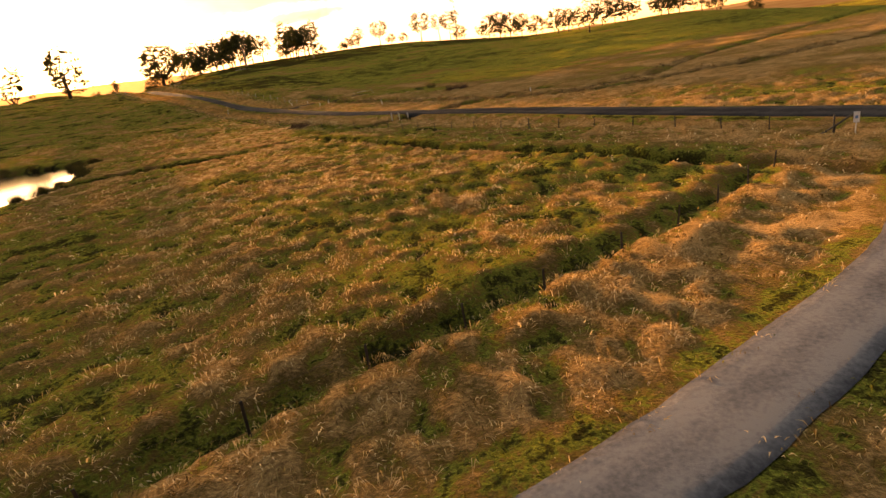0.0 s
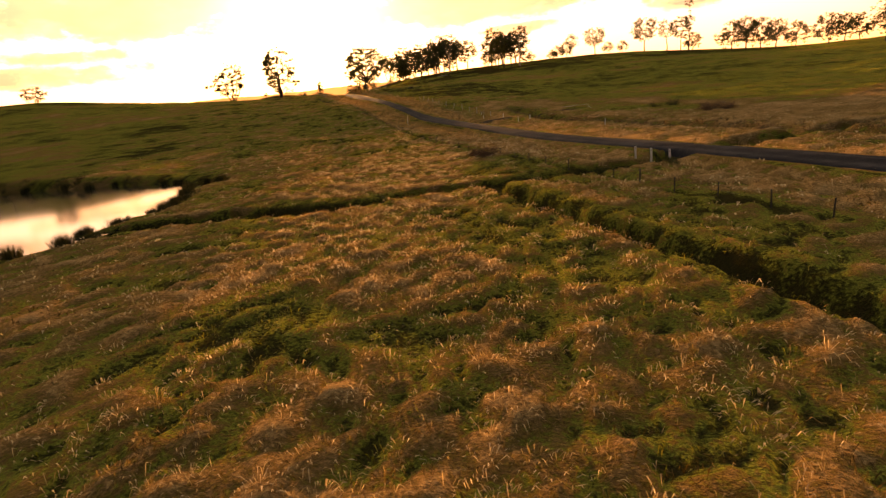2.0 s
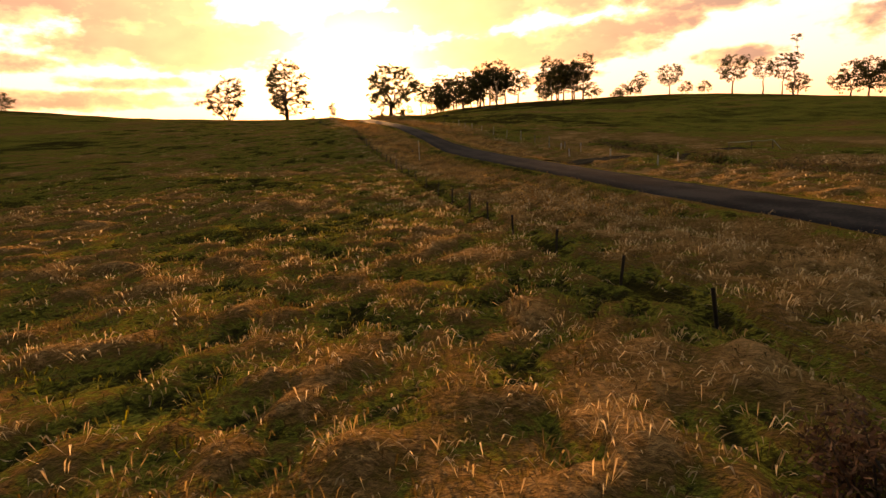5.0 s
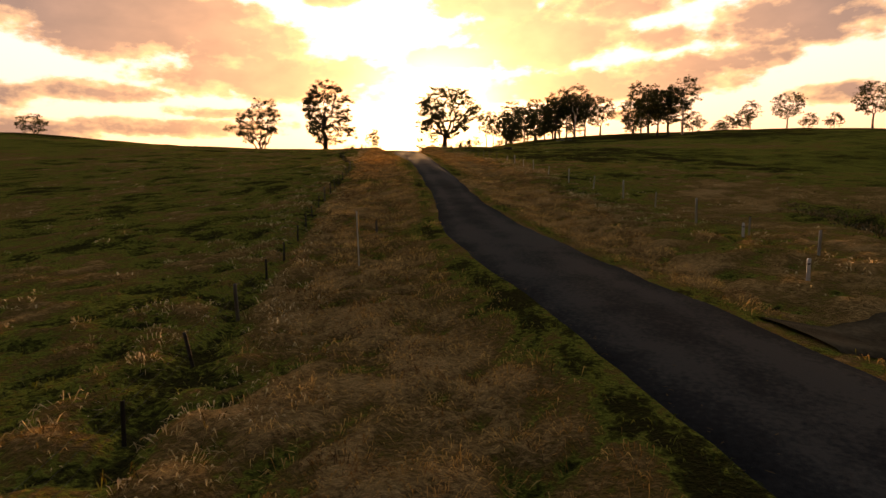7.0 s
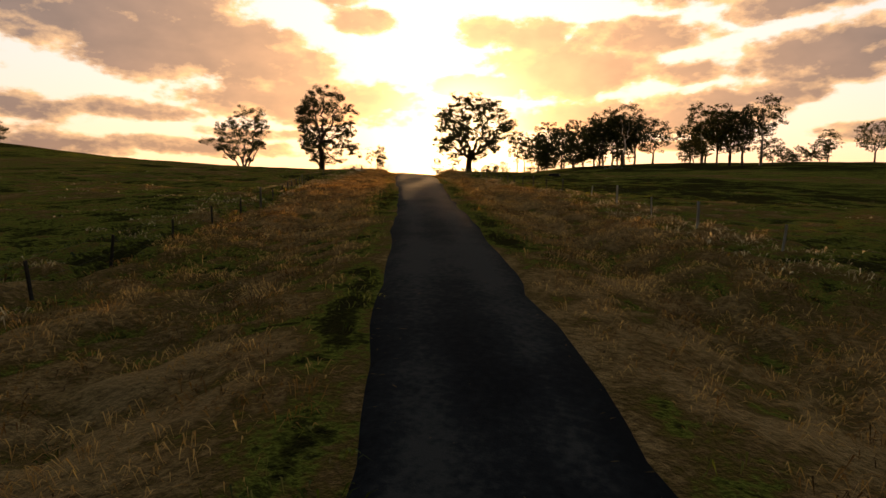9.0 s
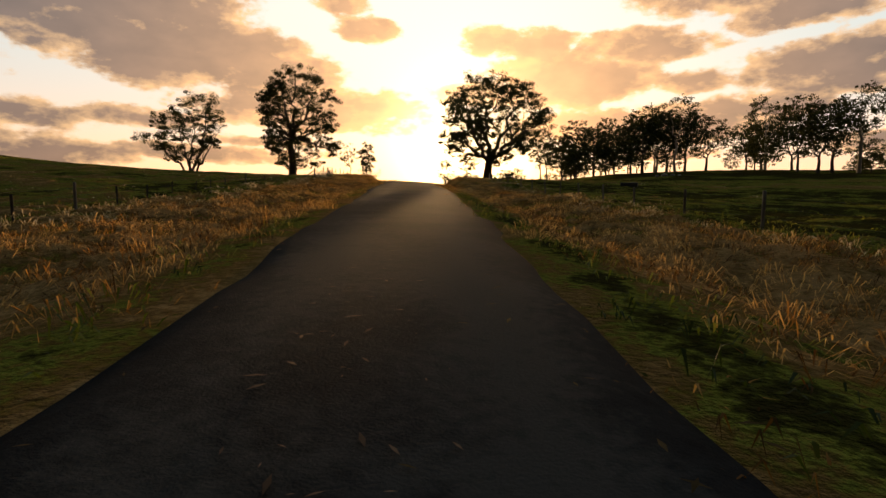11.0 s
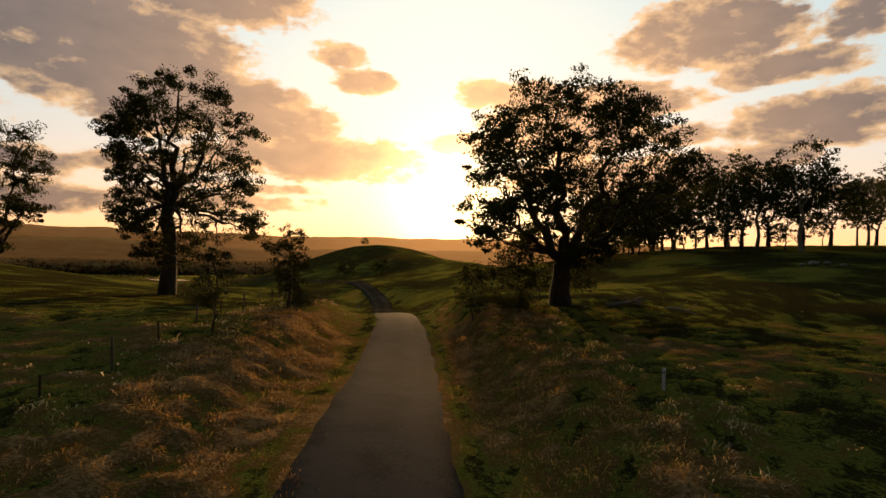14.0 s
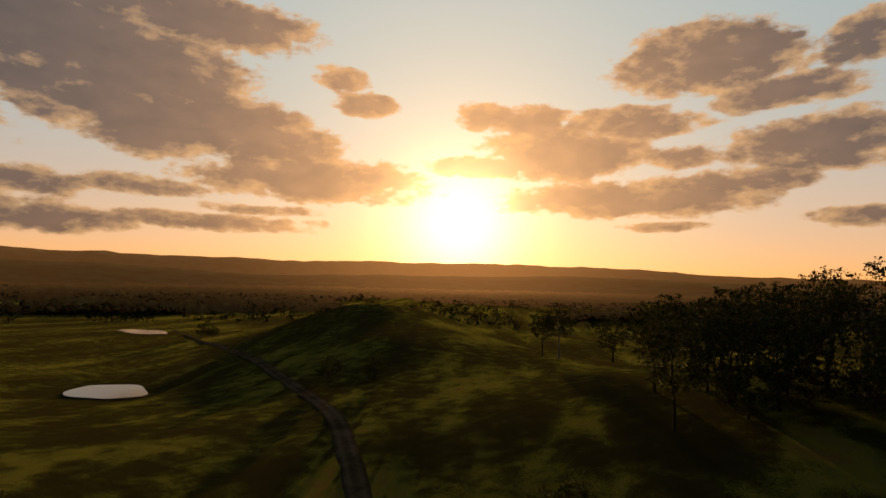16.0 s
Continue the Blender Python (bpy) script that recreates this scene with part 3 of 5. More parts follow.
def tube_arrays(points, radii, sides=7):
    """Vertices and quads of a tapered tube along points."""
    points = [Vector(p) for p in points]
    verts, faces = [], []
    ref = Vector((0.31, 0.87, 0.12)).normalized()
    for i, p in enumerate(points):
        d = (points[min(i + 1, len(points) - 1)] - points[max(i - 1, 0)]).normalized()
        u = d.cross(ref)
        if u.length < 0.05:
            u = d.cross(Vector((1, 0, 0)))
        u.normalize()
        w = d.cross(u)
        for k in range(sides):
            a = 2 * math.pi * k / sides
            verts.append(p + (u * math.cos(a) + w * math.sin(a)) * radii[i])
    for i in range(len(points) - 1):
        for k in range(sides):
            a, b = i * sides + k, i * sides + (k + 1) % sides
            faces.append((a, b, b + sides, a + sides))
    return [tuple(v) for v in verts], faces


def tube_mesh(name, lines, sides=7):
    verts, faces = [], []
    for points, radii in lines:
        v, f = tube_arrays(points, radii, sides)
        o = len(verts)
        verts += v
        faces += [tuple(i + o for i in q) for q in f]
    return mesh_of(name, verts, faces)


def box(bm, size, at, turn=None, bevel=0.0):
    """A bevelled box added to bm."""
    made = bmesh.ops.create_cube(bm, size=1.0)["verts"]
    bmesh.ops.scale(bm, vec=size, verts=made)
    if bevel:
        edges = list({e for v in made for e in v.link_edges})
        made = list({v for f in bmesh.ops.bevel(bm, geom=edges, offset=bevel, segments=2, affect="EDGES", profile=0.5)["faces"] for v in f.verts} | {v for v in made if v.is_valid})
    if turn is not None:
        bmesh.ops.rotate(bm, cent=(0, 0, 0), matrix=turn, verts=made)
    bmesh.ops.translate(bm, vec=at, verts=made)


# ---- the ground, one sheet to the horizon ----
def spread_out(lo, hi, step, far, grow):
    out = list(np.arange(lo, hi, step))
    d, v, low, high = step, hi, lo, []
    while v < far:
        high.append(v)
        d *= grow
        v += d
    d, v, down = step, lo, []
    while v > -far:
        d *= grow
        v -= d
        down.append(v)
    return np.array(down[::-1] + out + high)


def road_extra(y):
    """How much wider the road is on each side near the gate at the crest."""
    return 0.8 * smooth(185, 205, y) + 0.8 * np.exp(-((y - 222) / 10) ** 2) - 0.15 * smooth(238, 250, y) - 0.3 * smooth(262, 275, y) + 0.75 * smooth(163, 146, y)


def dryness_and_shade(x, y):
    """0 green pasture, 1 straw: verges are dry, the low wet spots green; some low values are painted shade."""
    d = np.minimum(away(x, y, MAIN, 30) - road_extra(y) + 0.2, away(x, y, SIDE, 30) + 0.75)
    a, b = AX * x + AY * y, BX * x + BY * y
    close = smooth(36, 8, np.maximum(np.maximum(-8 - a, a - 298), np.maximum(-16 - b, b - 46)))
    mid = smooth(240, 60, np.maximum(np.maximum(-8 - a, a - 298), np.maximum(-16 - b, b - 46)))
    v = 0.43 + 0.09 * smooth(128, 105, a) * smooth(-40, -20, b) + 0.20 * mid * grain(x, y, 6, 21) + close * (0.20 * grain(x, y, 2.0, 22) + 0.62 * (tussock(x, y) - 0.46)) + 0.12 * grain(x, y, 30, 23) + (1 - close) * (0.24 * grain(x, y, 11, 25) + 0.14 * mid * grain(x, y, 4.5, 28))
    # uphill paddocks are grazed and greener
    up = smooth(120, 230, AX * x + AY * y)
    v = v - 0.11 * up * smooth(11, 16, d) * (1 - smooth(296, 330, AX * x + AY * y))
    v = v + 0.42 * np.exp(-((d - 5.3) / 4.1) ** 4) * (1 - 0.8 * smooth(272, 295, y))
    v = v - 0.55 * np.exp(-((d - 2.3) / (0.45 + 0.15 * grain(x, y, 3, 27))) ** 2) * (0.75 + 0.5 * grain(x, y, 5, 24))
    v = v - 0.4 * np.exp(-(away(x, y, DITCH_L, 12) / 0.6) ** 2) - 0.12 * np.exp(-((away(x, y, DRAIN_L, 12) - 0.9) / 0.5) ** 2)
    v = v + 0.30 * np.exp(-((away(x, y, FIELD_L, 25) - 7) / 6) ** 2) * smooth(8, 12, d)
    # right verge near the crest coloured darker for the shade of hill and trees
    v = v - 0.16 * smooth(195, 215, y) * smooth(270, 250, y) * (BX * x + BY * y > 5) * smooth(2.0, 2.6, d)
    fields = smooth(45, 62, BX * x + BY * y + 0.12 * (AX * x + AY * y) - 12) * (1 - smooth(105, 150, AX * x + AY * y + 0.35 * grain(x, y, 25, 26) * 20))
    v = v + 0.15 * fields
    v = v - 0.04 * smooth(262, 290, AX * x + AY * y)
    # creek cut coloured dark: brown soil, plus shade of the backlit banks
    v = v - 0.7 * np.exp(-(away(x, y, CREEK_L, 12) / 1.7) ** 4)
    # the sown strip high on the slope is bright green, the rough ground below it straw
    strip = np.array([(40, 200), (70, 205), (101, 212), (128, 211), (152, 206), (240, 240)], float)
    k = smooth(26, 14, away(x, y, strip, 40))
    v = v * (1 - k) + k * (0.33 + 0.05 * grain(x, y, 9, 30))
    # drain bed coloured darker, shade in the slot included; field ditches darker along their middles
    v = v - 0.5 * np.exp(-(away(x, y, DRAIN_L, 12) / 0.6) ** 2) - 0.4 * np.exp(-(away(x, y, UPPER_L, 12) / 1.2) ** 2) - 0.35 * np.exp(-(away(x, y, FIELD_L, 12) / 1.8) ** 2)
    # dark line along the fence: the groove's shadow put into the colour
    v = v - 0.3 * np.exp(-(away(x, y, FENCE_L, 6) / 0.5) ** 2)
    # gaps between tussocks darkened: dark thatch, and shade painted in with it
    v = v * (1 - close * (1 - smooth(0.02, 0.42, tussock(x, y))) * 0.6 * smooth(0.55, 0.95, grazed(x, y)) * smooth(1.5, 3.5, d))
    v = np.minimum(v, 0.80 + 0.12 * grain(x, y, 1.1, 29))
    v = np.where(close < 0.5, np.maximum(v, 0.36 + 0.35 * (v - 0.36)), v)
    # beyond the crest the ground colour is lowered to stand for the slope's shade
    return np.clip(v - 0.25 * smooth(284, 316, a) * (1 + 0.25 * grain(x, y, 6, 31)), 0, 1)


def build_ground():
    a = spread_out(-4, 288, 0.44, 4600, 1.12)
    b = spread_out(-9, 33, 0.33, 4600, 1.08)
    b = b[b < 33]
    step, v, right = 0.33, 33.0, []
    while v < 4600:
        right.append(v)
        step *= 1.021 if v < 135 else 1.14
        v += step
    b = np.append(b, right)
    a = a[a > -700]
    gb, ga = np.meshgrid(b, a)
    x, y = AX * ga + BX * gb, AY * ga + BY * gb
    z = land(x, y)
    nb = len(b)
    i = np.arange(len(a) - 1)[:, None] * nb + np.arange(nb - 1)[None, :]
    faces = np.stack([i, i + 1, i + nb + 1, i + nb], -1).reshape(-1, 4)
    data = mesh_of("ground", np.stack([x, y, z], -1), faces)
    # this attribute carries painted shade as well as dryness
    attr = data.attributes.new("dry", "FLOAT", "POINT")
    attr.data.foreach_set("value", dryness_and_shade(x, y).astype(np.float32).ravel())
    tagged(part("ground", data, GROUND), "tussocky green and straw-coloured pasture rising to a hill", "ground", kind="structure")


build_ground()


def ribbon(name, line, half, material, lift, label, ragged=0.35, seed=0, across=13):
    """A strip of road draped on the ground, with a ragged edge and a crowned middle."""
    t = np.gradient(line, axis=0)
    t /= np.linalg.norm(t, axis=1)[:, None]
    nx, ny = -t[:, 1], t[:, 0]
    s = np.linspace(-1, 1, across)
    k = np.arange(len(line))
    if half > 1.5:
        half = half + road_extra(line[:, 1])
    left = half + ragged * (0.6 * grain(k * 1.0, k * 0 + seed, 1.3, seed) + 0.7 * grain(k * 1.0, k * 0 + seed, 5.0, seed + 7)) + 0.1 * grain(k * 1.0, k * 0.0, 7, seed + 2)
    right = half + ragged * grain(k * 1.0, k * 0 + seed + 5, 1.7, seed + 1)
    w = np.where(s[None, :] > 0, left[:, None], right[:, None]) * s[None, :]
    x, y = line[:, :1] + nx[:, None] * w, line[:, 1:] + ny[:, None] * w
    z = land(x, y, False) + lift + 0.05 * (1 - s[None, :] ** 2) - 0.06 * (np.abs(s[None, :]) > 0.99)
    i = np.arange(len(line) - 1)[:, None] * across + np.arange(across - 1)[None, :]
    faces = np.stack([i, i + across, i + across + 1, i + 1], -1).reshape(-1, 4)[:, ::-1]
    data = mesh_of(name, np.stack([x, y, z], -1), faces)
    # two paler wheel tracks, darker grass-stained middle and edges
    wear = 0.5 + 0.22 * np.exp(-((np.abs(s[None, :]) - 0.5) / 0.22) ** 2) - 0.16 * s[None, :] ** 6 + 0.16 * grain(x, y, 5.0, seed) + 0.14 * grain(x, y, 2.2, seed + 1)
    attr = data.attributes.new("wear", "FLOAT", "POINT")
    attr.data.foreach_set("value", wear.astype(np.float32).ravel())
    return tagged(part(name, data, material), label, "road", kind="structure")


fine_main = rounded([tuple(p) for p in MAIN[::3]] + [tuple(MAIN[-1])], 0.8)
beyond = fine_main[fine_main[:, 1] > 288]
fine_main = fine_main[fine_main[:, 1] < 289]
ribbon("dirt_road", beyond, 1.51, DIRT, 0.05, "pale dirt road winding down beyond the crest", 0.2, 35)
ribbon("road", fine_main, 1.52, ASPHALT, 0.05, "narrow dark bitumen country road running over the hill", 0.13, 31)
ribbon("side_road", rounded([tuple(p) for p in SIDE[::3]] + [(28.6, 30.5)], 0.6), 1.12, GRAVEL, 0.08, "pale worn gravel side road beside the paddock", 0.09, 41)
ribbon("gravel_track", rounded(TRACK, 0.6), 1.25, DIRT, 0.06, "short gravel track leading to the field gate", 0.2, 43)


def sheet(name, ring, z, label):
    bm = bmesh.new()
    bm.faces.new([bm.verts.new((p[0], p[1], z)) for p in ring])
    bmesh.ops.triangulate(bm, faces=bm.faces[:])
    return tagged(part(name, bm, WATER, flat=True), label, "water", kind="structure")


def swollen(ring, by):
    c = ring.mean(0)
    d = ring - c
    return c + d * (1 + by / np.linalg.norm(d, axis=1))[:, None]


sheet("water_pond", swollen(POND_R, 3.0), POND_Z, "still farm pond reflecting the evening sky")
t = np.gradient(CREEK_L, axis=0)
t /= np.linalg.norm(t, axis=1)[:, None]
side = np.stack([-t[:, 1], t[:, 0]], -1) * 1.4
ring = np.vstack([CREEK_L + side, (CREEK_L - side)[::-1]])
k = len(CREEK_L)
data = mesh_of("water_creek", np.column_stack([np.vstack([CREEK_L + side, CREEK_L - side]), np.full(2 * k, CREEK_Z - 0.09)]), [(i, i + k, i + k + 1, i + 1) for i in range(k - 1)])
tagged(part("water_creek", data, WATER, flat=True), "shallow creek water lying between dark banks", "water", kind="structure")
for cx, cy, a, b, level in DAMS:
    angles = np.linspace(0, 2 * math.pi, 40, endpoint=False)
    sheet("water_dam", np.stack([cx + a * np.cos(angles) * (1 + 0.10 * np.sin(2 * angles + 1) + 0.05 * np.sin(5 * angles)), cy + b * np.sin(angles) * (1 + 0.12 * np.sin(3 * angles + cx))], -1), level, "small farm dam reflecting the evening sky")

# ---- far country ----
def far_ridge(name, distance, first, last, base, heights, material, label, seed):
    """A long low range on the skyline: bearings left of y, crest heights spread between them."""
    k = 160
    verts, faces = [], []
    for i in range(k + 1):
        f = i / k
        az = radians(first + (last - first) * f)
        g = f * (len(heights) - 1)
        j = min(int(g), len(heights) - 2)
        u = g - j
        u = u * u * (3 - 2 * u)
        h = heights[j] * (1 - u) + heights[j + 1] * u
        h += h * 0.05 * float(grain(np.array([f * 60.0]), np.array([0.0]), 1.0, seed)[0]) + h * 0.03 * float(grain(np.array([f * 240.0]), np.array([3.0]), 1.0, seed)[0])
        for d, z in ((distance - 520, base), (distance - 180, base + (h - base) * 0.7), (distance, h), (distance + 150, base)):
            verts.append((-110 - math.sin(az) * d, 250 + math.cos(az) * d, z))
    for i in range(k):
        for j in range(3):
            a = i * 4 + j
            faces.append((a, a + 1, a + 5, a + 4))
    tagged(part(name, mesh_of(name, verts, [f[::-1] for f in faces]), material), label, "hills", kind="structure")


# haze is emitted by the hill and canopy surfaces themselves
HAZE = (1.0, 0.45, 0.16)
far_ridge("backdrop_range", 4300, 112, -60, -30, [215, 225, 215, 190, 170, 185, 175, 120, 90, 80, 70, 110], distance_material("range_haze_glow", (0.05, 0.05, 0.03), 0.42, HAZE), "distant wooded range with orange haze painted on as glow", 51)
far_ridge("backdrop_foothills", 3200, 112, -60, -20, [60, 85, 80, 95, 55, 70, 80, 60, 40, 45, 35, 50], distance_material("foothills_haze_glow", (0.045, 0.05, 0.025), 0.36, HAZE), "wooded foothills with evening haze painted on as glow", 52)


def leaf_cloud(rng, centres, radii, per, size, droop=0.35, flat=0.7, aspect=0.34):
    """Leaf quads scattered in soft flattened balls round the centres."""
    centres = np.asarray(centres, float)
    n = len(centres) * per
    c = np.repeat(centres, per, 0)
    r = np.repeat(np.asarray(radii, float), per)
    d = rng.normal(size=(n, 3))
    d /= np.linalg.norm(d, axis=1)[:, None]
    k = rng.random(n) ** 0.4
    p = c + d * (r * k)[:, None] * np.array([1, 1, flat])
    u = rng.normal(size=(n, 3))
    u[:, 2] -= droop * 2
    u /= np.linalg.norm(u, axis=1)[:, None]
    w = np.cross(u, rng.normal(size=(n, 3)))
    w /= np.linalg.norm(w, axis=1)[:, None]
    s = size * (0.6 + 0.8 * rng.random(n))
    u, w = u * s[:, None], w * (s * aspect)[:, None]
    v = np.stack([p - u * 0.5, p + w * 0.5, p + u * 0.5, p - w * 0.5], 1).reshape(-1, 3)
    f = np.arange(4 * n, dtype=np.int32).reshape(-1, 4)
    return v, f


def far_woods():
    """Dark tree belts on the plain beyond the hill: a lumpy closed canopy with leafy edges."""
    rng = np.random.default_rng(71)
    spots = []
    for d, step, count in ((640, 60, 200), (820, 120, 420), (1150, 180, 500)):
        az = rng.uniform(-20, 98, count)
        az = az[(grain(az, az * 0 + d, 6, 7) + 0.25 * grain(az, az * 0, 2, 8)) > -0.45]
        r = d + rng.uniform(-step, step, len(az))
        spots.append(np.stack([-110 - np.sin(np.radians(az)) * r, 250 + np.cos(np.radians(az)) * r, 5 + r * 0.002 + rng.random(len(az)) * 4], -1))
    spots = np.vstack(spots)
    spots = spots[land(spots[:, 0], spots[:, 1], False) < 6]
    base = land(spots[:, 0], spots[:, 1], False)
    centres, radii = [], []
    for (x, y, h), z in zip(spots, base):
        for _ in range(2):
            centres.append((x + rng.normal() * h * 0.9, y + rng.normal() * h * 0.45, z + h * rng.uniform(0.3, 0.85)))
            radii.append(h * rng.uniform(0.45, 0.75))
    v, f = leaf_cloud(rng, centres, radii, 12, 3.6, flat=0.75)
    tagged(part("far_woods", mesh_of("far_woods", v, f), FAR_LEAF), "belts of dark trees across the distant plain", "woods", kind="stuff")
    # canopy
    na, nr = 620, 46
    az = np.radians(np.linspace(-25, 104, na))
    r = 760 * (3050 / 760) ** np.linspace(0, 1, nr)
    gr, ga = np.meshgrid(r, az)
    ga = ga + rng.uniform(-0.0012, 0.0012, ga.shape)
    gr = gr * (1 + rng.uniform(-0.008, 0.008, gr.shape))
    x, y = -110 - np.sin(ga) * gr, 250 + np.cos(ga) * gr
    belt = grain(x * 0.6 + y * 0.3, y, 150, 61) + 0.5 * grain(x, y, 60, 62) + 0.45 * smooth(800, 1500, gr)
    tall = smooth(-0.12, 0.05, belt) * (7 + 4 * grain(x, y, 40, 63) + rng.uniform(-3.5, 3.5, x.shape))
    z = land(x, y, False) - 1.5 + np.maximum(tall, 0)
    i = np.arange(na - 1)[:, None] * nr + np.arange(nr - 1)[None, :]
    faces = np.stack([i, i + 1, i + nr + 1, i + nr], -1).reshape(-1, 4)
    high = tall.ravel()
    faces = faces[high[faces].max(1) > 0.5]
    # canopy surface glows a little to stand for haze
    tagged(part("far_woods", mesh_of("far_woods", np.stack([x, y, z], -1), faces), distance_material("woods_haze_glow", (0.03, 0.035, 0.016), 0.5, HAZE), flat=True), "dark closed tree canopy across the distant plain", "woods", kind="stuff")



far_woods()


# ---- trees ----
def branch(rng, start, way, length, bend, steps, wobble):
    pts, d = [Vector(start)], Vector(way).normalized()
    for _ in range(steps):
        d = (d + Vector(rng.normal(size=3)) * wobble + Vector((0, 0, bend))).normalized()
        pts.append(pts[-1] + d * (length / steps))
    return pts


RIGHT, AHEAD = Vector((0.853, 0.521, 0)), Vector((-0.521, 0.853, 0))     # across and along the way at the crest


def curve(rng, a, b, lift, steps, wobble):
    """A crooked bough from a to b that leaves sideways and turns up (lift below 1) or sags."""
    a, b = Vector(a), Vector(b)
    d = b - a
    c = a + Vector((d.x * 0.6, d.y * 0.6, d.z * lift))
    pts = []
    for i in range(steps + 1):
        t = i / steps
        p = a * (1 - t) ** 2 + c * 2 * t * (1 - t) + b * t * t
        if 0 < i < steps:
            p += Vector(rng.normal(size=3)) * wobble * d.length
        pts.append(p)
    return pts


def grouped(rng, pts, k):
    """Splits points into k neighbourhoods."""
    k = max(1, min(k, len(pts)))
    mid = pts[rng.choice(len(pts), k, replace=False)]
    for _ in range(5):
        near = np.argmin(((pts[:, None] - mid[None]) ** 2).sum(-1), 1)
        mid = np.array([pts[near == i].mean(0) if (near == i).any() else mid[i] for i in range(k)])
    return [np.nonzero(near == i)[0] for i in range(k) if (near == i).any()]


def gum_tree(name, at, profile, stems, seed, label, trunk=0.4, fork=0.25, tips=90, limbs=10, leaves=9000, leaf=0.3, clump=0.9, depth=0.9, hollow=0.5, bark=None, group="", low=False, bare=0.0, wide=1.0, high=1.0, broad_leaf=0.34):
    """A eucalypt: a trunk that forks into rising stems, crooked boughs, and leaves in separate flat clumps near the outside.
    profile: height, reach to one side, reach to the other; stems: sideways, forward, height of each stem's top."""
    rng = np.random.default_rng(seed)
    root = thing(name, at, label, "tree", group)
    zs, near, far = (np.array(v, float) * k for v, k in zip(zip(*profile), (high, wide, wide)))
    stems = [(u * wide, v * wide, z * high) for u, v, z in stems]
    height = zs[-1]
    spots = []
    tries, gap = 0, 0.62 * clump
    while len(spots) < tips and tries < tips * 30:
        tries += 1
        z = rng.uniform(zs[0], zs[-1])
        lo, hi = np.interp(z, zs, near), np.interp(z, zs, far)
        if rng.random() > ((lo + hi) / (near + far).max()) ** 1.2:
            continue
        phi = rng.uniform(0, 2 * math.pi)
        c = math.cos(phi)
        reach = (hi if c > 0 else lo) * abs(c) + depth * 0.5 * (lo + hi) * (1 - abs(c))
        k = hollow + (1 - hollow) * rng.random() ** 0.6
        p = RIGHT * (c * reach * k) + AHEAD * (math.sin(phi) * reach * k) + Vector((0, 0, z))
        if all((p - q).length > gap for q in spots):
            spots.append(p)
    pts = np.array([tuple(p) for p in spots])
    foot = Vector((0, 0, -0.3))
    crotch = Vector((rng.normal() * 0.15, rng.normal() * 0.15, height * fork))
    bole = curve(rng, foot, crotch, 1.0, 5, 0.02)
    lines = [(bole, [trunk * (1.45, 1.12, 1.0, 0.95, 0.92, 0.92)[i] for i in range(6)])]
    paths = []
    for u, v, z in stems:
        path = curve(rng, crotch, crotch * 0 + RIGHT * u + AHEAD * v + Vector((0, 0, z)), 0.35, 8, 0.03)
        r = trunk * (0.9 if len(stems) == 1 else 0.66)
        lines.append((path, [max(0.03, r * (1 - 0.105 * i)) for i in range(9)]))
        paths.append((path, r))
    part("trunk", tube_mesh("trunk", lines, 6 if low else 10), bark or BARK, root)
    for members in grouped(rng, pts, limbs):
        c = Vector(pts[members].mean(0))
        flat = math.hypot(c.x, c.y)
        best = None
        for path, r in paths:
            for i, p in enumerate(path[:-1]):
                cost = (p - c).length + 2.2 * max(0.0, p.z - (c.z - 0.55 * flat)) + (0.5 * i == 0)
                if best is None or cost < best[0]:
                    best = (cost, p, max(0.03, r * (1 - 0.105 * i)))
        _, start, thick = best
        rl = min(thick * 0.62, 0.05 + 0.030 * trunk / 0.5 * math.sqrt(len(members)) * 1.6)
        limb = curve(rng, start, start.lerp(c, 0.72), 0.30, 6, 0.035)
        boughs = [(limb, [rl * (1 - 0.11 * i) for i in range(7)])]
        for inner in grouped(rng, pts[members], (len(members) + 3) // 4):
            ids = members[inner]
            e = Vector(pts[ids].mean(0))
            joint = limb[int(rng.integers(3, 7))]
            rs = rl * 0.5
            bough = curve(rng, joint, joint.lerp(e, 0.7), 0.3, 3 if low else 4, 0.06)
            boughs.append((bough, [max(0.018, rs * (1 - 0.17 * i)) for i in range(len(bough))]))
            for q in ids:
                twig = curve(rng, bough[-1 - int(rng.integers(0, 2))], pts[q], 0.3, 2 if low else 3, 0.09)
                boughs.append((twig, [max(0.010, rs * 0.42 * (1 - 0.26 * i)) for i in range(len(twig))]))
        part("limb", tube_mesh("limb", boughs, 3 if low else 5), BARK, root)
    kept = pts[rng.random(len(pts)) >= bare]
    size = clump * rng.uniform(0.55, 1.15, len(kept))
    centres, radii = [kept], [size]
    for _ in range(2):
        d = rng.normal(size=kept.shape) * np.array([1, 1, 0.5])
        centres.append(kept + d / np.linalg.norm(d, axis=1)[:, None] * (size * 0.95)[:, None])
        radii.append(size * rng.uniform(0.4, 0.75, len(kept)))
    centres, radii = np.vstack(centres), np.concatenate(radii)
    per = max(5, int(leaves / len(centres)))
    v, f = leaf_cloud(rng, centres, radii, per, leaf, flat=0.6, aspect=broad_leaf)
    part("crown", mesh_of("crown", v, f), LEAF, root)
    return root


def headed(height, spread, clear=0.3, top=1.0):
    """Outline of a round-headed tree."""
    return [(height * (clear + (1 - clear) * f), spread * w, spread * w) for f, w in ((0, 0.35), (0.22, 0.8), (0.48, 1.0), (0.74, 0.86 * top), (0.91, 0.55 * top), (1.0, 0.18))]


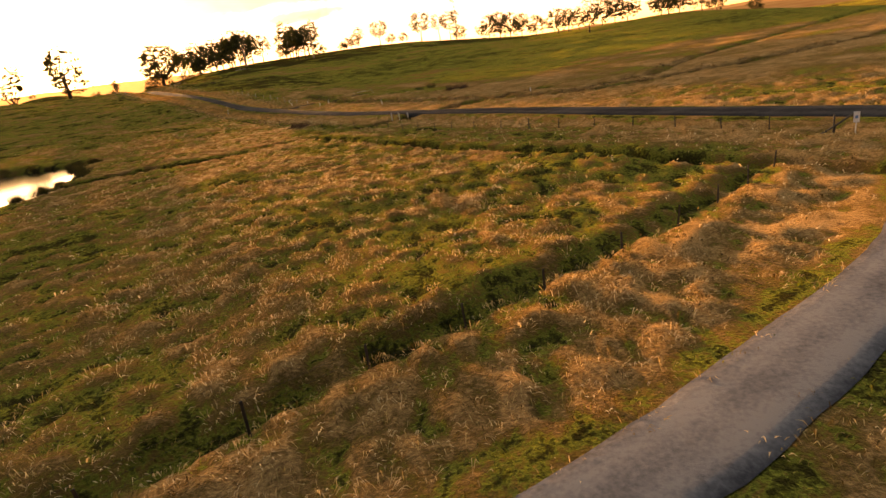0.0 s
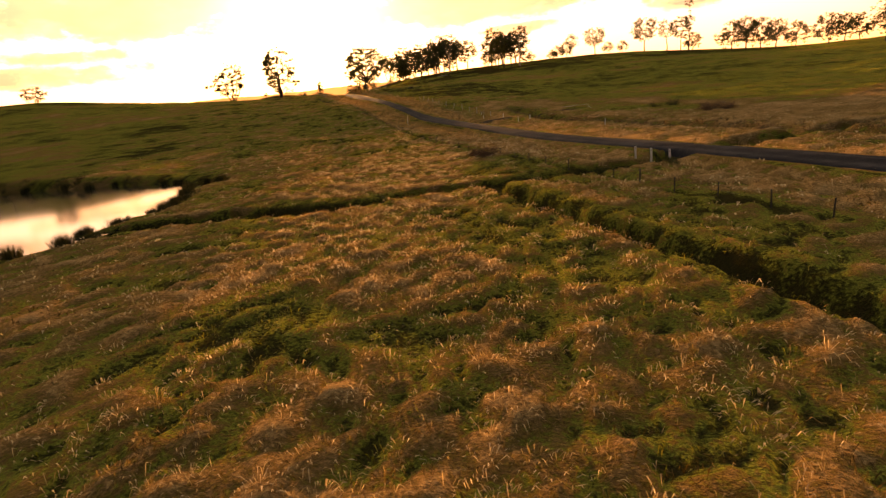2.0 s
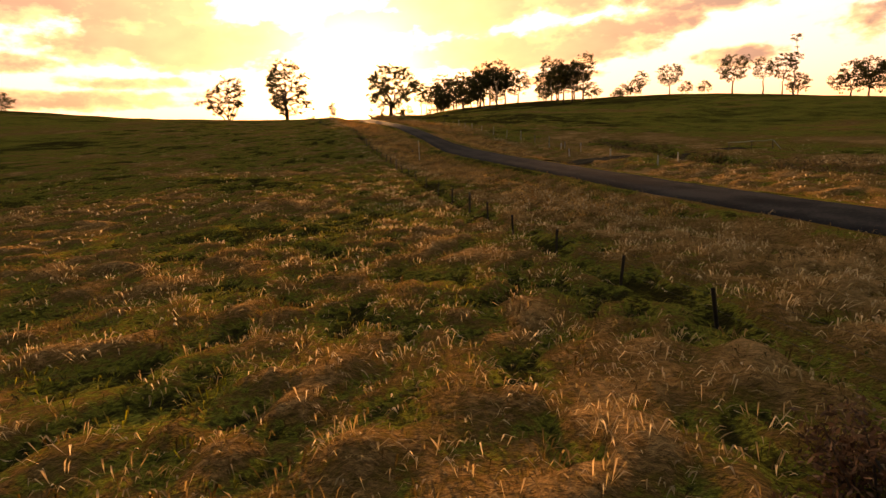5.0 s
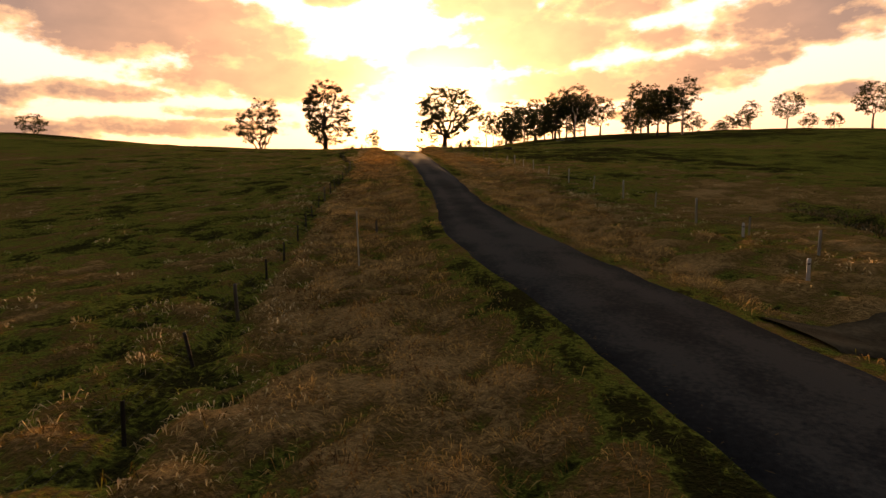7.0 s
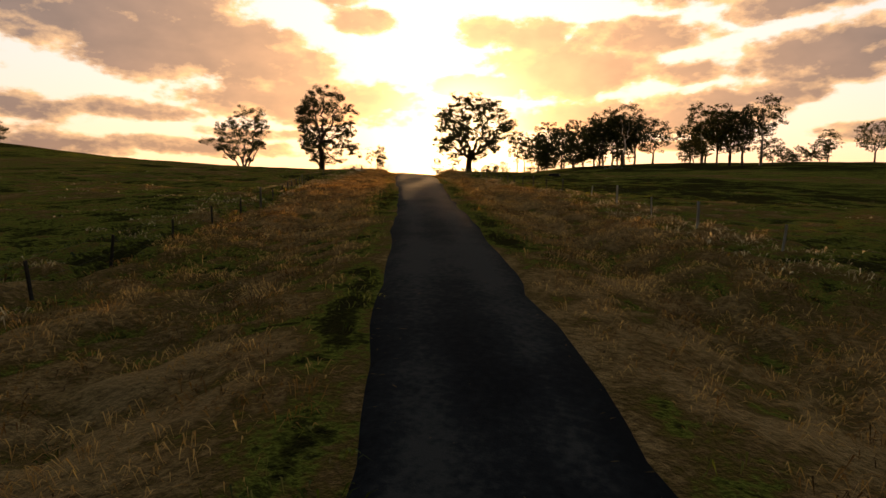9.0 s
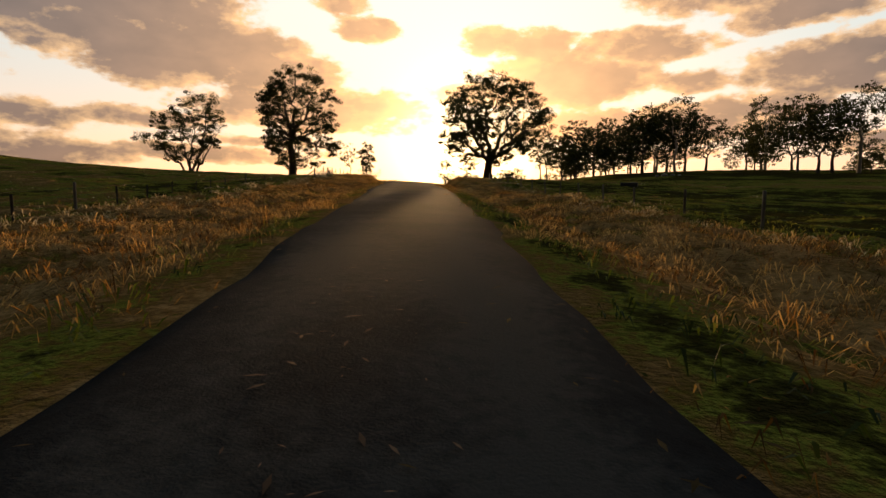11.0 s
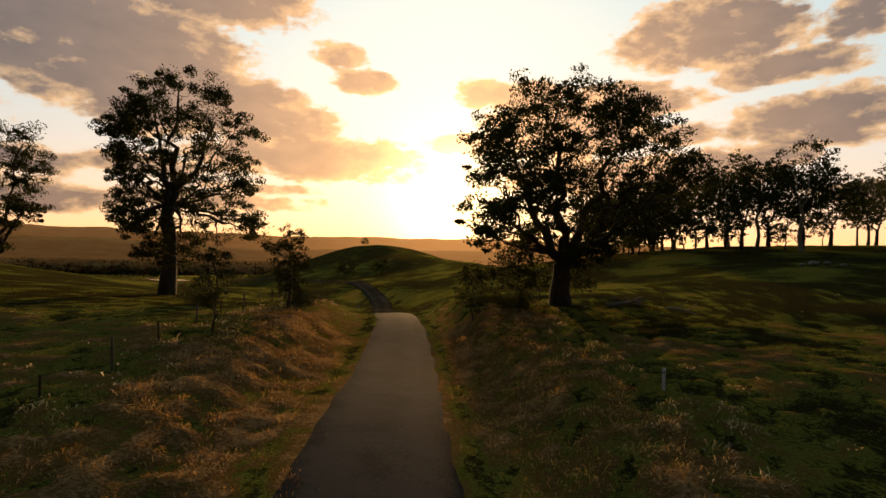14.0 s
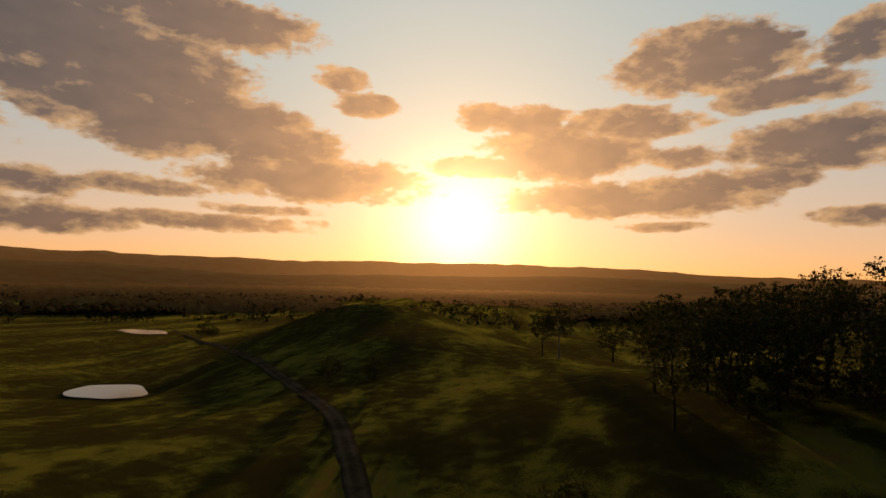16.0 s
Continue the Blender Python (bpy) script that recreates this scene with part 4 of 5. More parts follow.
def stand(x, y, sink=0.1):
    return (x, y, ground_z(x, y) - sink)


# the gums either side of the crest
gum_tree("gum_tree", stand(-117.6, 278.2), [(2.6, 3, 2), (4.2, 6.3, 5), (6.2, 8.2, 9.3), (8.6, 7.0, 10.2), (10.6, 8.0, 9.6), (12.4, 7.4, 9.0), (13.9, 4.4, 8.0), (15.3, 3.2, 5.6), (16.2, 0.8, 2.0)],
         [(-3.8, 1.0, 12.5), (-0.6, -1.5, 14.2), (4.2, 0.5, 13.6), (6.0, -1.0, 9.5)], 3, "large spreading gum tree with a stout brown trunk", trunk=0.72, fork=0.2, tips=280, limbs=22, leaves=74000, leaf=0.27, clump=1.4, hollow=0.42, wide=1.10, high=1.17, broad_leaf=0.42)
gum_tree("gum_tree", stand(-156, 267.5), [(3.0, 0.8, 6.0), (4.8, 1.4, 9.8), (7.5, 5.0, 9.6), (10.5, 4.0, 8.4), (13.0, 5.4, 9.0), (15.2, 5.6, 8.6), (17.2, 4.6, 7.4), (19.2, 3.8, 5.6), (20.6, 1.8, 3.6), (21.3, 0.5, 1.4)],
         [(-2.0, 0.6, 17.5), (1.0, -0.8, 19.0), (4.0, 0.8, 16.5)], 8, "tall upright gum tree with a dark trunk beside the paddock", trunk=0.66, fork=0.4, tips=240, limbs=26, leaves=64000, leaf=0.27, clump=1.3, hollow=0.62, wide=1.04, high=1.11, broad_leaf=0.42)
gum_tree("gum_tree", stand(-175, 258.5), [(2.5, 2.0, 2.2), (4.5, 7.0, 4.6), (7.0, 10.2, 5.2), (9.5, 9.6, 5.4), (11.5, 5.0, 6.0), (13.5, 3.4, 5.6), (15.3, 2.2, 4.6), (16.6, 0.6, 2.0)],
         [(-8.2, 0.5, 8.6), (-3.2, 1.4, 10.0), (0.5, -1.0, 12.0), (3.4, 0.6, 13.8), (4.8, -0.5, 7.4)], 15, "several-stemmed spreading gum tree with bare outer twigs", trunk=0.42, fork=0.05, tips=150, limbs=18, leaves=32000, leaf=0.27, clump=1.25, hollow=0.45, bare=0.18, high=1.06, broad_leaf=0.42)
gum_tree("sapling", stand(-131.6, 261.2), headed(6.0, 1.7, 0.22, 0.7), [(0.1, 0, 5.0)], 21, "slender young tree on the road verge", trunk=0.09, fork=0.3, tips=60, limbs=9, leaves=9000, leaf=0.16, clump=0.52, hollow=0.3)
gum_tree("sapling", stand(-126.6, 251.3), headed(5.0, 1.3, 0.3, 0.9), [(0.15, 0, 4.2), (-0.3, 0.1, 3.8)], 22, "thin dark-leaved sapling beside the road", trunk=0.06, fork=0.2, tips=40, limbs=8, leaves=1600, leaf=0.14, clump=0.36, hollow=0.3, bare=0.3)
gum_tree("sapling", stand(-121.3, 269.7), headed(4.6, 1.4, 0.1), [(0.1, 0, 3.8)], 23, "dark young tree at the crest of the road", trunk=0.07, fork=0.2, tips=46, limbs=8, leaves=3600, leaf=0.15, clump=0.4, hollow=0.3)
gum_tree("sapling", stand(-118.5, 271.9), headed(4.8, 1.5, 0.12), [(-0.2, 0, 4.0)], 24, "dark young tree at the crest of the road", trunk=0.08, fork=0.2, tips=46, limbs=8, leaves=3600, leaf=0.15, clump=0.4, hollow=0.3)
gum_tree("lone_tree", stand(-268, 236), headed(8.5, 5.6, 0.2), [(-1, 0.4, 6.5), (1.2, 0, 6.8)], 30, "lone rounded tree on the grassy ridge", trunk=0.28, fork=0.2, tips=80, limbs=9, leaves=5000, leaf=0.34, clump=1.0, low=True, broad_leaf=0.5, hollow=0.35)

RIDGE = "gum trees along the ridge"
KINDS = [
    gum_tree("ridge_tree", stand(-98.5, 353.4), headed(20, 6.6, 0.42), [(-1.6, 0.5, 16.5), (1.8, -0.6, 17.5)], 41, "gum tree with a pale straight trunk on the ridge", trunk=0.34, fork=0.4, tips=80, limbs=9, leaves=3700, leaf=0.49, clump=1.45, bark=PALE_BARK, low=True, broad_leaf=0.5, group=RIDGE),
    gum_tree("ridge_tree", stand(-137, 351), headed(16, 4.6, 0.36), [(-1.0, 0.8, 13.5), (1.6, 0, 12.8)], 42, "slender gum tree on the ridge", trunk=0.22, fork=0.3, tips=60, limbs=8, leaves=3000, leaf=0.47, clump=1.3, low=True, broad_leaf=0.5, group=RIDGE),
    gum_tree("ridge_tree", stand(-63, 352), headed(17, 7.4, 0.24), [(-2.6, 0.5, 13), (0.5, -1, 14.5), (3.0, 0.5, 12.5)], 43, "broad dark gum tree on the ridge", trunk=0.36, fork=0.22, tips=110, limbs=10, leaves=4700, leaf=0.51, clump=1.5, low=True, broad_leaf=0.5, group=RIDGE, hollow=0.4),
    gum_tree("ridge_tree", stand(-22, 432), headed(17, 7.4, 0.34), [(-2.2, 0.6, 13.5), (2.4, -0.4, 14)], 44, "round-headed gum tree on the ridge", trunk=0.32, fork=0.3, tips=100, limbs=10, leaves=4500, leaf=0.51, clump=1.5, low=True, broad_leaf=0.5, group=RIDGE, hollow=0.4),
    gum_tree("ridge_tree", stand(-40, 430), headed(9, 5.2, 0.10), [(-1.6, 0.4, 7), (1.4, 0, 7.4)], 45, "low bushy tree on the ridge", trunk=0.2, fork=0.12, tips=64, limbs=8, leaves=3100, leaf=0.47, clump=1.25, low=True, broad_leaf=0.5, group=RIDGE, hollow=0.35),
]
# kind, x, y, size, turn
MORE = [
    (1, -144, 374, 1.0, 40), (1, -143, 387, 1.05, 130), (1, -135, 374, 0.95, 220), (3, -124, 363, 0.85, 80), (1, -123, 373, 1.1, 300), (2, -117, 381, 0.95, 10), (1, -121, 394, 1.0, 170),
    (2, -108.5, 358.5, 0.98, 60), (0, -106, 366, 0.85, 140), (4, -112, 368, 0.9, 20), (1, -91, 433, 0.7, 200), (1, -83, 430, 1.15, 15), (2, -80.5, 415, 1.0, 95), (0, -78, 382, 1.0, 240), (2, -71, 413, 1.1, 330), (4, -47, 440, 0.85, 50), (4, -51, 446, 0.7, 130),
    (2, -66, 346, 0.9, 160), (0, -58, 350, 0.95, 75), (1, -70, 352, 1.1, 210), (4, -55, 356, 0.8, 290), (1, -37, 435, 0.85, 120), (4, -5, 425, 0.7, 60), (4, -14, 428, 0.7, 100),
    (3, 8, 420, 1.1, 30), (0, 20, 408, 0.8, 190), (1, 27, 400, 1.1, 260), (4, 33, 398, 1.0, 10), (4, 52, 392, 1.5, 80), (2, 60, 397, 0.95, 150), (4, 66, 390, 1.6, 250), (2, 74, 394, 0.85, 40), (4, 84, 396, 1.3, 45),
    (4, 96, 384, 1.5, 300), (2, 104, 388, 0.8, 20), (4, 112, 392, 1.3, 200), (4, 121, 372, 1.7, 90), (2, 128, 368, 0.8, 310), (4, 135, 366, 1.6, 140), (4, 146, 342, 1.5, 20), (4, 153, 348, 1.7, 170), (4, 161, 352, 1.4, 70), (4, 172, 346, 1.6, 230), (4, 184, 352, 1.2, 310), (4, 203, 345, 0.9, 160), (4, 240, 330, 0.7, 300),
    (2, -170, 446, 0.8, 40), (0, -186, 440, 0.75, 120), (1, -192, 441, 0.9, 260), (2, -150, 420, 0.9, 10), (3, -136, 412, 1.0, 330), (2, -128, 402, 1.05, 200), (0, -115, 410, 1.0, 290),
    (0, -112, 376, 1.0, 33), (2, -104, 372, 1.0, 190), (3, -98, 366, 0.95, 280), (3, -84, 398, 0.9, 222), (1, -131, 366, 1.1, 260), (1, -129, 380, 1.0, 100), (4, -101, 360, 0.8, 60),
    (4, -143, 321, 0.6, 44), (4, -128, 358, 0.9, 75), (4, -120, 366, 0.9, 300), (4, -78, 362, 0.9, 190), (2, -93, 372, 0.9, 140), (4, -133, 371, 0.9, 240), (2, -146, 396, 0.9, 310),
    (4, -365, 560, 0.6, 0), (4, -330, 512, 0.5, 90), (4, -228, 378, 0.75, 50), (4, -218, 384, 0.6, 150), (4, -440, 490, 0.9, 10), (4, -425, 486, 0.8, 80), (4, -128, 300, 0.35, 20), (4, -120, 292, 0.3, 190),
]
for kind, x, y, size, turn in MORE:
    copy_thing(KINDS[kind], pose(*stand(x, y), 0, 0, turn) @ Matrix.Scale(size * 1.06, 4))
# the tall thin tree with a bare stem that stands over the ridge
gum_tree("ridge_tree", stand(31, 397), [(11, 1.2, 1.0), (13, 3.0, 2.0), (15.5, 3.2, 3.4), (17.5, 1.5, 2.4), (19.5, 0.4, 0.5), (23, 0.4, 0.5), (25, 2.6, 2.2), (27, 1.6, 1.8)], [(0.4, 0, 25.5)], 47, "very tall thin gum tree with tufts of leaves", trunk=0.3, fork=0.4, tips=44, limbs=8, leaves=3000, leaf=0.42, clump=1.0, low=True, broad_leaf=0.5, group=RIDGE, hollow=0.3)
gum_tree("field_tree", stand(94.6, 311.5), headed(19, 6.2, 0.16), [(-1.4, 0.4, 15.5), (1.8, 0, 16)], 48, "dark spreading tree standing alone in the green field", trunk=0.3, fork=0.22, tips=90, limbs=10, leaves=7000, leaf=0.32, clump=0.95, low=True, broad_leaf=0.5, hollow=0.4)


def bush(at, size, seed, label, name="bush", material=None, leaves=5500):
    """A bramble: thin stems from the ground with small leaves."""
    rng = np.random.default_rng(seed)
    root = thing(name, at, label, "bush")
    lines, centres, radii = [], [], []
    for k in range(34):
        a = rng.uniform(0, 6.28)
        stem = branch(rng, (0, 0, -0.1), (math.cos(a) * 0.8, math.sin(a) * 0.8, rng.uniform(0.4, 1.1)), size * rng.uniform(0.6, 1.1), -0.06, 5, 0.18)
        lines.append((stem, [0.02, 0.017, 0.014, 0.011, 0.008, 0.005]))
        for e in (2, 3, 4, 5):
            centres.append(tuple(stem[e]))
            radii.append(size * 0.24)
    part("branchwork", tube_mesh("branchwork", lines, 4), BARK, root)
    v, f = leaf_cloud(rng, centres, radii, int(leaves / len(centres)), 0.07 + size * 0.02)
    part("foliage", mesh_of("foliage", v, f), material or LEAF, root)
    return root


bush(stand(-19.6, 94.2), 1.6, 61, "brown twiggy bramble in the pasture", material=TWIG)
bush(stand(-21.4, 95.4), 1.2, 62, "brown twiggy bramble in the pasture", material=TWIG)
bush(stand(-134.5, 265.5), 2.6, 63, "dark leafy shrub on the road verge")
bush(stand(-140, 260), 2.2, 64, "dark leafy shrub near the tall gum tree")
bush(stand(-125.2, 277.3), 2.3, 65, "dark roadside shrub at the crest")
bush(stand(-118.9, 272.4), 2.0, 70, "dark roadside shrub at the crest")
bush(stand(-121.5, 275.5), 1.5, 71, "dark roadside shrub at the crest")


# ---- grass ----
def toned(data, values):
    """Each tuft is a little older or fresher than the next."""
    attr = data.attributes.new("tone", "FLOAT", "POINT")
    attr.data.foreach_set("value", values.astype(np.float32))


def grass(name, keep, count, blades, length, width, material, seed, label, zone, wild=0.6, spread=0.12, bent=False, lump=1.0):
    """Blades in small tufts that lean down off the tussocks; keep() says how likely each spot carries this kind."""
    rng = np.random.default_rng(seed)
    a0, a1, b0, b1 = zone
    a, b = rng.uniform(a0, a1, count), rng.uniform(b0, b1, count)
    x, y = AX * a + BX * b, AY * a + BY * b
    sel = rng.random(count) < keep(x, y)
    x, y = x[sel], y[sel]
    z = land(x, y)
    wet = (z < POND_Z - 0.25) & (within(x, y, POND_R) < 2) | (z < CREEK_Z - 0.12)
    x, y, z = x[~wet], y[~wet], z[~wet]
    n = len(x)
    top = tussock(x, y)
    gx, gy = (tussock(x + 0.12, y) - top) / 0.12, (tussock(x, y + 0.12) - top) / 0.12
    tall = length * (0.5 + 0.95 * rng.random(n) ** 1.4) * (1 - 0.45 * lump * (1 - top)) * (0.85 + 0.3 * grain(x, y, 6, seed))
    m = n * blades
    rep = lambda v: np.repeat(v, blades)
    ang = rng.uniform(0, 2 * math.pi, m)
    foot = rng.random(m) ** 0.6 * spread
    ox, oy = np.cos(ang) * foot, np.sin(ang) * foot
    dx, dy = np.cos(ang) - 0.7 * lump * rep(gx), np.sin(ang) - 0.7 * lump * rep(gy)
    k = np.hypot(dx, dy) + 1e-6
    dx, dy = dx / k, dy / k
    tilt = 0.2 + wild * 1.3 * rng.random(m) + 0.2 * np.clip(k - 0.6, 0, 1.0)
    l = rep(tall) * (0.6 + 0.6 * rng.random(m))
    side = np.arctan2(dy, dx) + 1.57 + rng.normal(size=m) * 0.7
    w = width * (0.6 + 0.8 * rng.random(m))
    sx, sy = np.cos(side) * w * 0.5, np.sin(side) * w * 0.5
    px, py, pz = rep(x) + ox, rep(y) + oy, rep(z) - 0.05
    tx, ty, tz = px + dx * l * tilt, py + dy * l * tilt, pz + l * np.maximum(1.08 - 0.62 * tilt, 0.22)
    if bent:
        mx, my, mz = px + dx * l * tilt * 0.3, py + dy * l * tilt * 0.3, pz + l * 0.6
        v = np.stack([np.stack([px, py, pz], -1), np.stack([mx + sx, my + sy, mz], -1), np.stack([mx - sx, my - sy, mz], -1), np.stack([tx, ty, tz], -1)], 1)
        i = np.arange(m, dtype=np.int32)[:, None] * 4
        f = np.concatenate([i + np.array([[0, 1, 2]]), i + np.array([[2, 1, 3]])], 1).reshape(-1, 3)
    else:
        v = np.stack([np.stack([px - sx, py - sy, pz], -1), np.stack([px + sx, py + sy, pz], -1), np.stack([tx, ty, tz], -1)], 1)
        f = np.arange(3 * m, dtype=np.int32).reshape(-1, 3)
    data = mesh_of(name, v.reshape(-1, 3), f)
    toned(data, np.repeat(0.5 + 0.5 * (rng.random(n) - 0.5), blades * (4 if bent else 3)))
    tagged(part(name, data, material), label, "grass", kind="stuff")


def mops(name, keep, step, net, blades, length, width, material, seed, label, zone, rough=1.0):
    """Rounded tussocks on the domes of the ground: blades that spring from each dome, lean outward and hang over its sides."""
    rng = np.random.default_rng(seed)
    a0, a1, b0, b1 = zone
    corners = [(AX * a + BX * b, AY * a + BY * b) for a in (a0, a1) for b in (b0, b1)]
    xs, ys = [p[0] for p in corners], [p[1] for p in corners]
    i, j = np.meshgrid(np.arange(math.floor(min(xs) / step), math.ceil(max(xs) / step)), np.arange(math.floor(min(ys) / step), math.ceil(max(ys) / step)))
    x, y, r, h = cell(i.ravel().astype(float), j.ravel().astype(float), step, net)
    a, b = AX * x + AY * y, BX * x + BY * y
    sel = (a > a0) & (a < a1) & (b > b0) & (b < b1)
    x, y, r, h = x[sel], y[sel], r[sel], h[sel]
    sel = rng.random(len(x)) < keep(x, y)
    x, y, r, h = x[sel], y[sel], r[sel], h[sel]
    z = land(x, y)
    dry = (z > POND_Z + 0.1) & ((z > CREEK_Z + 0.6) | (away(x, y, CREEK_L, 8) > 4)) & (away(x, y, DRAIN_L, 6) > 0.75) & (away(x, y, FENCE_L, 6) > 0.45)
    x, y, r, h, z = x[dry], y[dry], r[dry], h[dry], z[dry]
    n = len(x)
    lush = (0.7 + 0.6 * rng.random(n)) * (0.2 + 0.8 * grazed(x, y))
    count = np.maximum(5, (blades * (r / (step * 0.5)) ** 1.6 * (0.7 + 0.6 * rng.random(n))).astype(int))
    rep = lambda v: np.repeat(v, count)
    m = int(count.sum())
    X, Y, R, L = rep(x), rep(y), rep(r), rep(length * lush)
    swell = rep(0.38 * grazed(x, y) * h * (step / BIG))
    base = rep(z) - swell

    def skin(p):
        return base + swell * np.sqrt(np.maximum(0, 1 - p * p))

    # each blade springs from the dome, arches outward and hangs down its side; all lie a little the same way
    ang = rng.uniform(0, 2 * math.pi, m)
    turn = ang + 0.5 * rng.normal(size=m)
    p0 = 0.95 * np.sqrt(rng.random(m))
    px, py, pz = X + np.cos(ang) * p0 * R, Y + np.sin(ang) * p0 * R, skin(p0) - 0.04
    step_out = L * (0.35 + 0.55 * rng.random(m))
    sweep = rep(0.03 + 0.04 * rng.normal(size=n))
    top = L * rough * (0.55 + 0.55 * rng.random(m)) * (1.0 - 0.4 * p0)
    p1, p2 = p0 + step_out / R, p0 + 2 * step_out / R
    mx, my, mz = px + np.cos(turn) * step_out + sweep * 0.4, py + np.sin(turn) * step_out - sweep * 0.3, skin(p1) + top
    wisp = rng.random(m) < 0.015
    tx, ty, tz = px + np.cos(turn) * step_out * 1.75 + sweep, py + np.sin(turn) * step_out * 1.75 - sweep * 0.7, skin(p2) + top * np.where(wisp, 1.6, 0.75 + 0.55 * rng.random(m))
    side = turn + 1.57 + rng.normal(size=m) * 0.5
    w = width * (0.6 + 0.8 * rng.random(m)) * 0.5
    sx, sy = np.cos(side) * w, np.sin(side) * w
    v = np.stack([np.stack([px, py, pz], -1), np.stack([mx - sx, my - sy, mz], -1), np.stack([mx + sx, my + sy, mz], -1), np.stack([tx, ty, tz], -1)], 1)
    i = np.arange(m, dtype=np.int32)[:, None] * 4
    data = mesh_of(name, v.reshape(-1, 3), np.concatenate([i + np.array([[0, 2, 1]]), i + np.array([[1, 2, 3]])], 1).reshape(-1, 3))
    toned(data, np.repeat(rep(0.5 + 1.2 * (rng.random(n) - 0.5)), 4))
    tagged(part(name, data, material), label, "grass", kind="stuff")


def clear_of_roads(x, y, w=1.7):
    d = np.minimum(away(x, y, MAIN, 30) - road_extra(y), away(x, y, SIDE, 30) + 0.75) + 0.5 * grain(x, y, 1.5, 33)
    worn = 0.35 * smooth(0.52, 0.8, grain(x, y, 0.9, 77)) * smooth(0.1, 0.6, grain(x, y, 9, 78)) * (away(x, y, SIDE, 3) < 1.6)
    left = 0.9 * smooth(0.0, 0.5, grain(x, y, 2.4, 79)) * smooth(0.75, 1.2, d) * smooth(205, 215, y) * (1 - smooth(245, 255, y))
    return np.maximum(smooth(w - 0.25, w + 0.25, np.minimum(d, away(x, y, TRACK_L, 12) + 0.6)), np.maximum(worn, left))


def near_way(x, y, reach):
    return smooth(reach * 1.6, reach * 0.6, away(x, y, WAY, reach * 1.7))


WAY = rounded([(0, 0), (-5.6, 34.6), (-14.7, 61.9), (-23.4, 89.6), (-38, 135), (-51.7, 158.5), (-76.6, 196.3), (-96.7, 225.7), (-123.6, 264)], 6.0)
ALL, DENSE = (-10, 350, -60, 90), (-4, 306, -14, 46)
TUFT = "dry straw-coloured tussock grass", "green pasture grass in low tussocks"
def straw(x, y):
    return smooth(0.40, 0.62, dryness_and_shade(x, y))


def off_verge(x, y):
    return 1 - smooth(116, 130, y) * smooth(9.5, 7.5, away(x, y, MAIN, 30))


def fresh(x, y):
    return 0.9 * (1 - straw(x, y))


def beside(x, y):
    return clear_of_roads(x, y, 1.6) * near_way(x, y, 10) * (0.35 + 0.65 * smooth(0.5, 0.9, grazed(x, y)))


def further(x, y):
    return clear_of_roads(x, y, 1.8) * (1 - near_way(x, y, 10)) * near_way(x, y, 40) * (0.2 + 0.8 * smooth(0.5, 0.9, grazed(x, y)))


grass("dry_grass", lambda x, y: smooth(0.30, 0.66, dryness_and_shade(x, y)) * clear_of_roads(x, y) * near_way(x, y, 9), 36000, 5, 0.10, 0.010, DRY, 81, TUFT[0], DENSE, spread=0.15, wild=0.95)
grass("verge_grass", lambda x, y: smooth(0.25, 0.6, dryness_and_shade(x, y)) * clear_of_roads(x, y, 1.5) * smooth(10, 8, away(x, y, MAIN, 30)), 60000, 6, 0.17, 0.010, VERGE, 83, "dense dry grass on the road verge", (112, 292, -8, 36), spread=0.2, wild=1.0)
grass("green_grass", lambda x, y: smooth(0.85, 0.40, dryness_and_shade(x, y)) * clear_of_roads(x, y, 1.45) * near_way(x, y, 9), 36000, 5, 0.09, 0.011, GREEN, 82, TUFT[1], DENSE, spread=0.14, wild=0.9)
mops("dry_tussocks", lambda x, y: straw(x, y) * beside(x, y) * off_verge(x, y), BIG, 1, 22, 0.19, 0.024, DRY, 91, TUFT[0], DENSE)
mops("dry_tussocks", lambda x, y: straw(x, y) * beside(x, y) * off_verge(x, y), SMALL, 2, 10, 0.17, 0.022, DRY, 191, TUFT[0], DENSE, 1.35)
mops("green_tussocks", lambda x, y: fresh(x, y) * beside(x, y), BIG, 1, 22, 0.16, 0.024, GREEN, 92, TUFT[1], DENSE)
mops("green_tussocks", lambda x, y: fresh(x, y) * beside(x, y), SMALL, 2, 9, 0.15, 0.022, GREEN, 192, TUFT[1], DENSE, 1.3)
mops("dry_tussocks", lambda x, y: straw(x, y) * further(x, y), BIG, 1, 5, 0.16, 0.065, DRY, 93, TUFT[0], ALL)
mops("green_tussocks", lambda x, y: fresh(x, y) * further(x, y), BIG, 1, 5, 0.13, 0.065, GREEN, 94, TUFT[1], ALL)
for step, net, blades, length, seed in ((BIG, 1, 44, 0.19, 96), (SMALL, 2, 12, 0.18, 196)):
    mops("verge_tussocks", lambda x, y: 0.9 * smooth(0.25, 0.5, dryness_and_shade(x, y)) * clear_of_roads(x, y, 2.0) * smooth(9.5, 8, away(x, y, MAIN, 30)), step, net, blades, length, 0.014, VERGE, seed, "long rusty dry tussocks on the road verge", (112, 292, -10, 38), 1.15)
# rank rushes standing in the field ditches
mops("rushes", lambda x, y: np.maximum(np.exp(-((away(x, y, FIELD_L, 14) - 1.0) / 1.6) ** 2), np.exp(-((away(x, y, UPPER_L, 14) - 0.5) / 1.2) ** 2)) * clear_of_roads(x, y, 3.0), BIG, 1, 16, 0.5, 0.06, RUSH, 95, "brown rushes in the field ditches", (20, 210, -20, 130), 1.2)
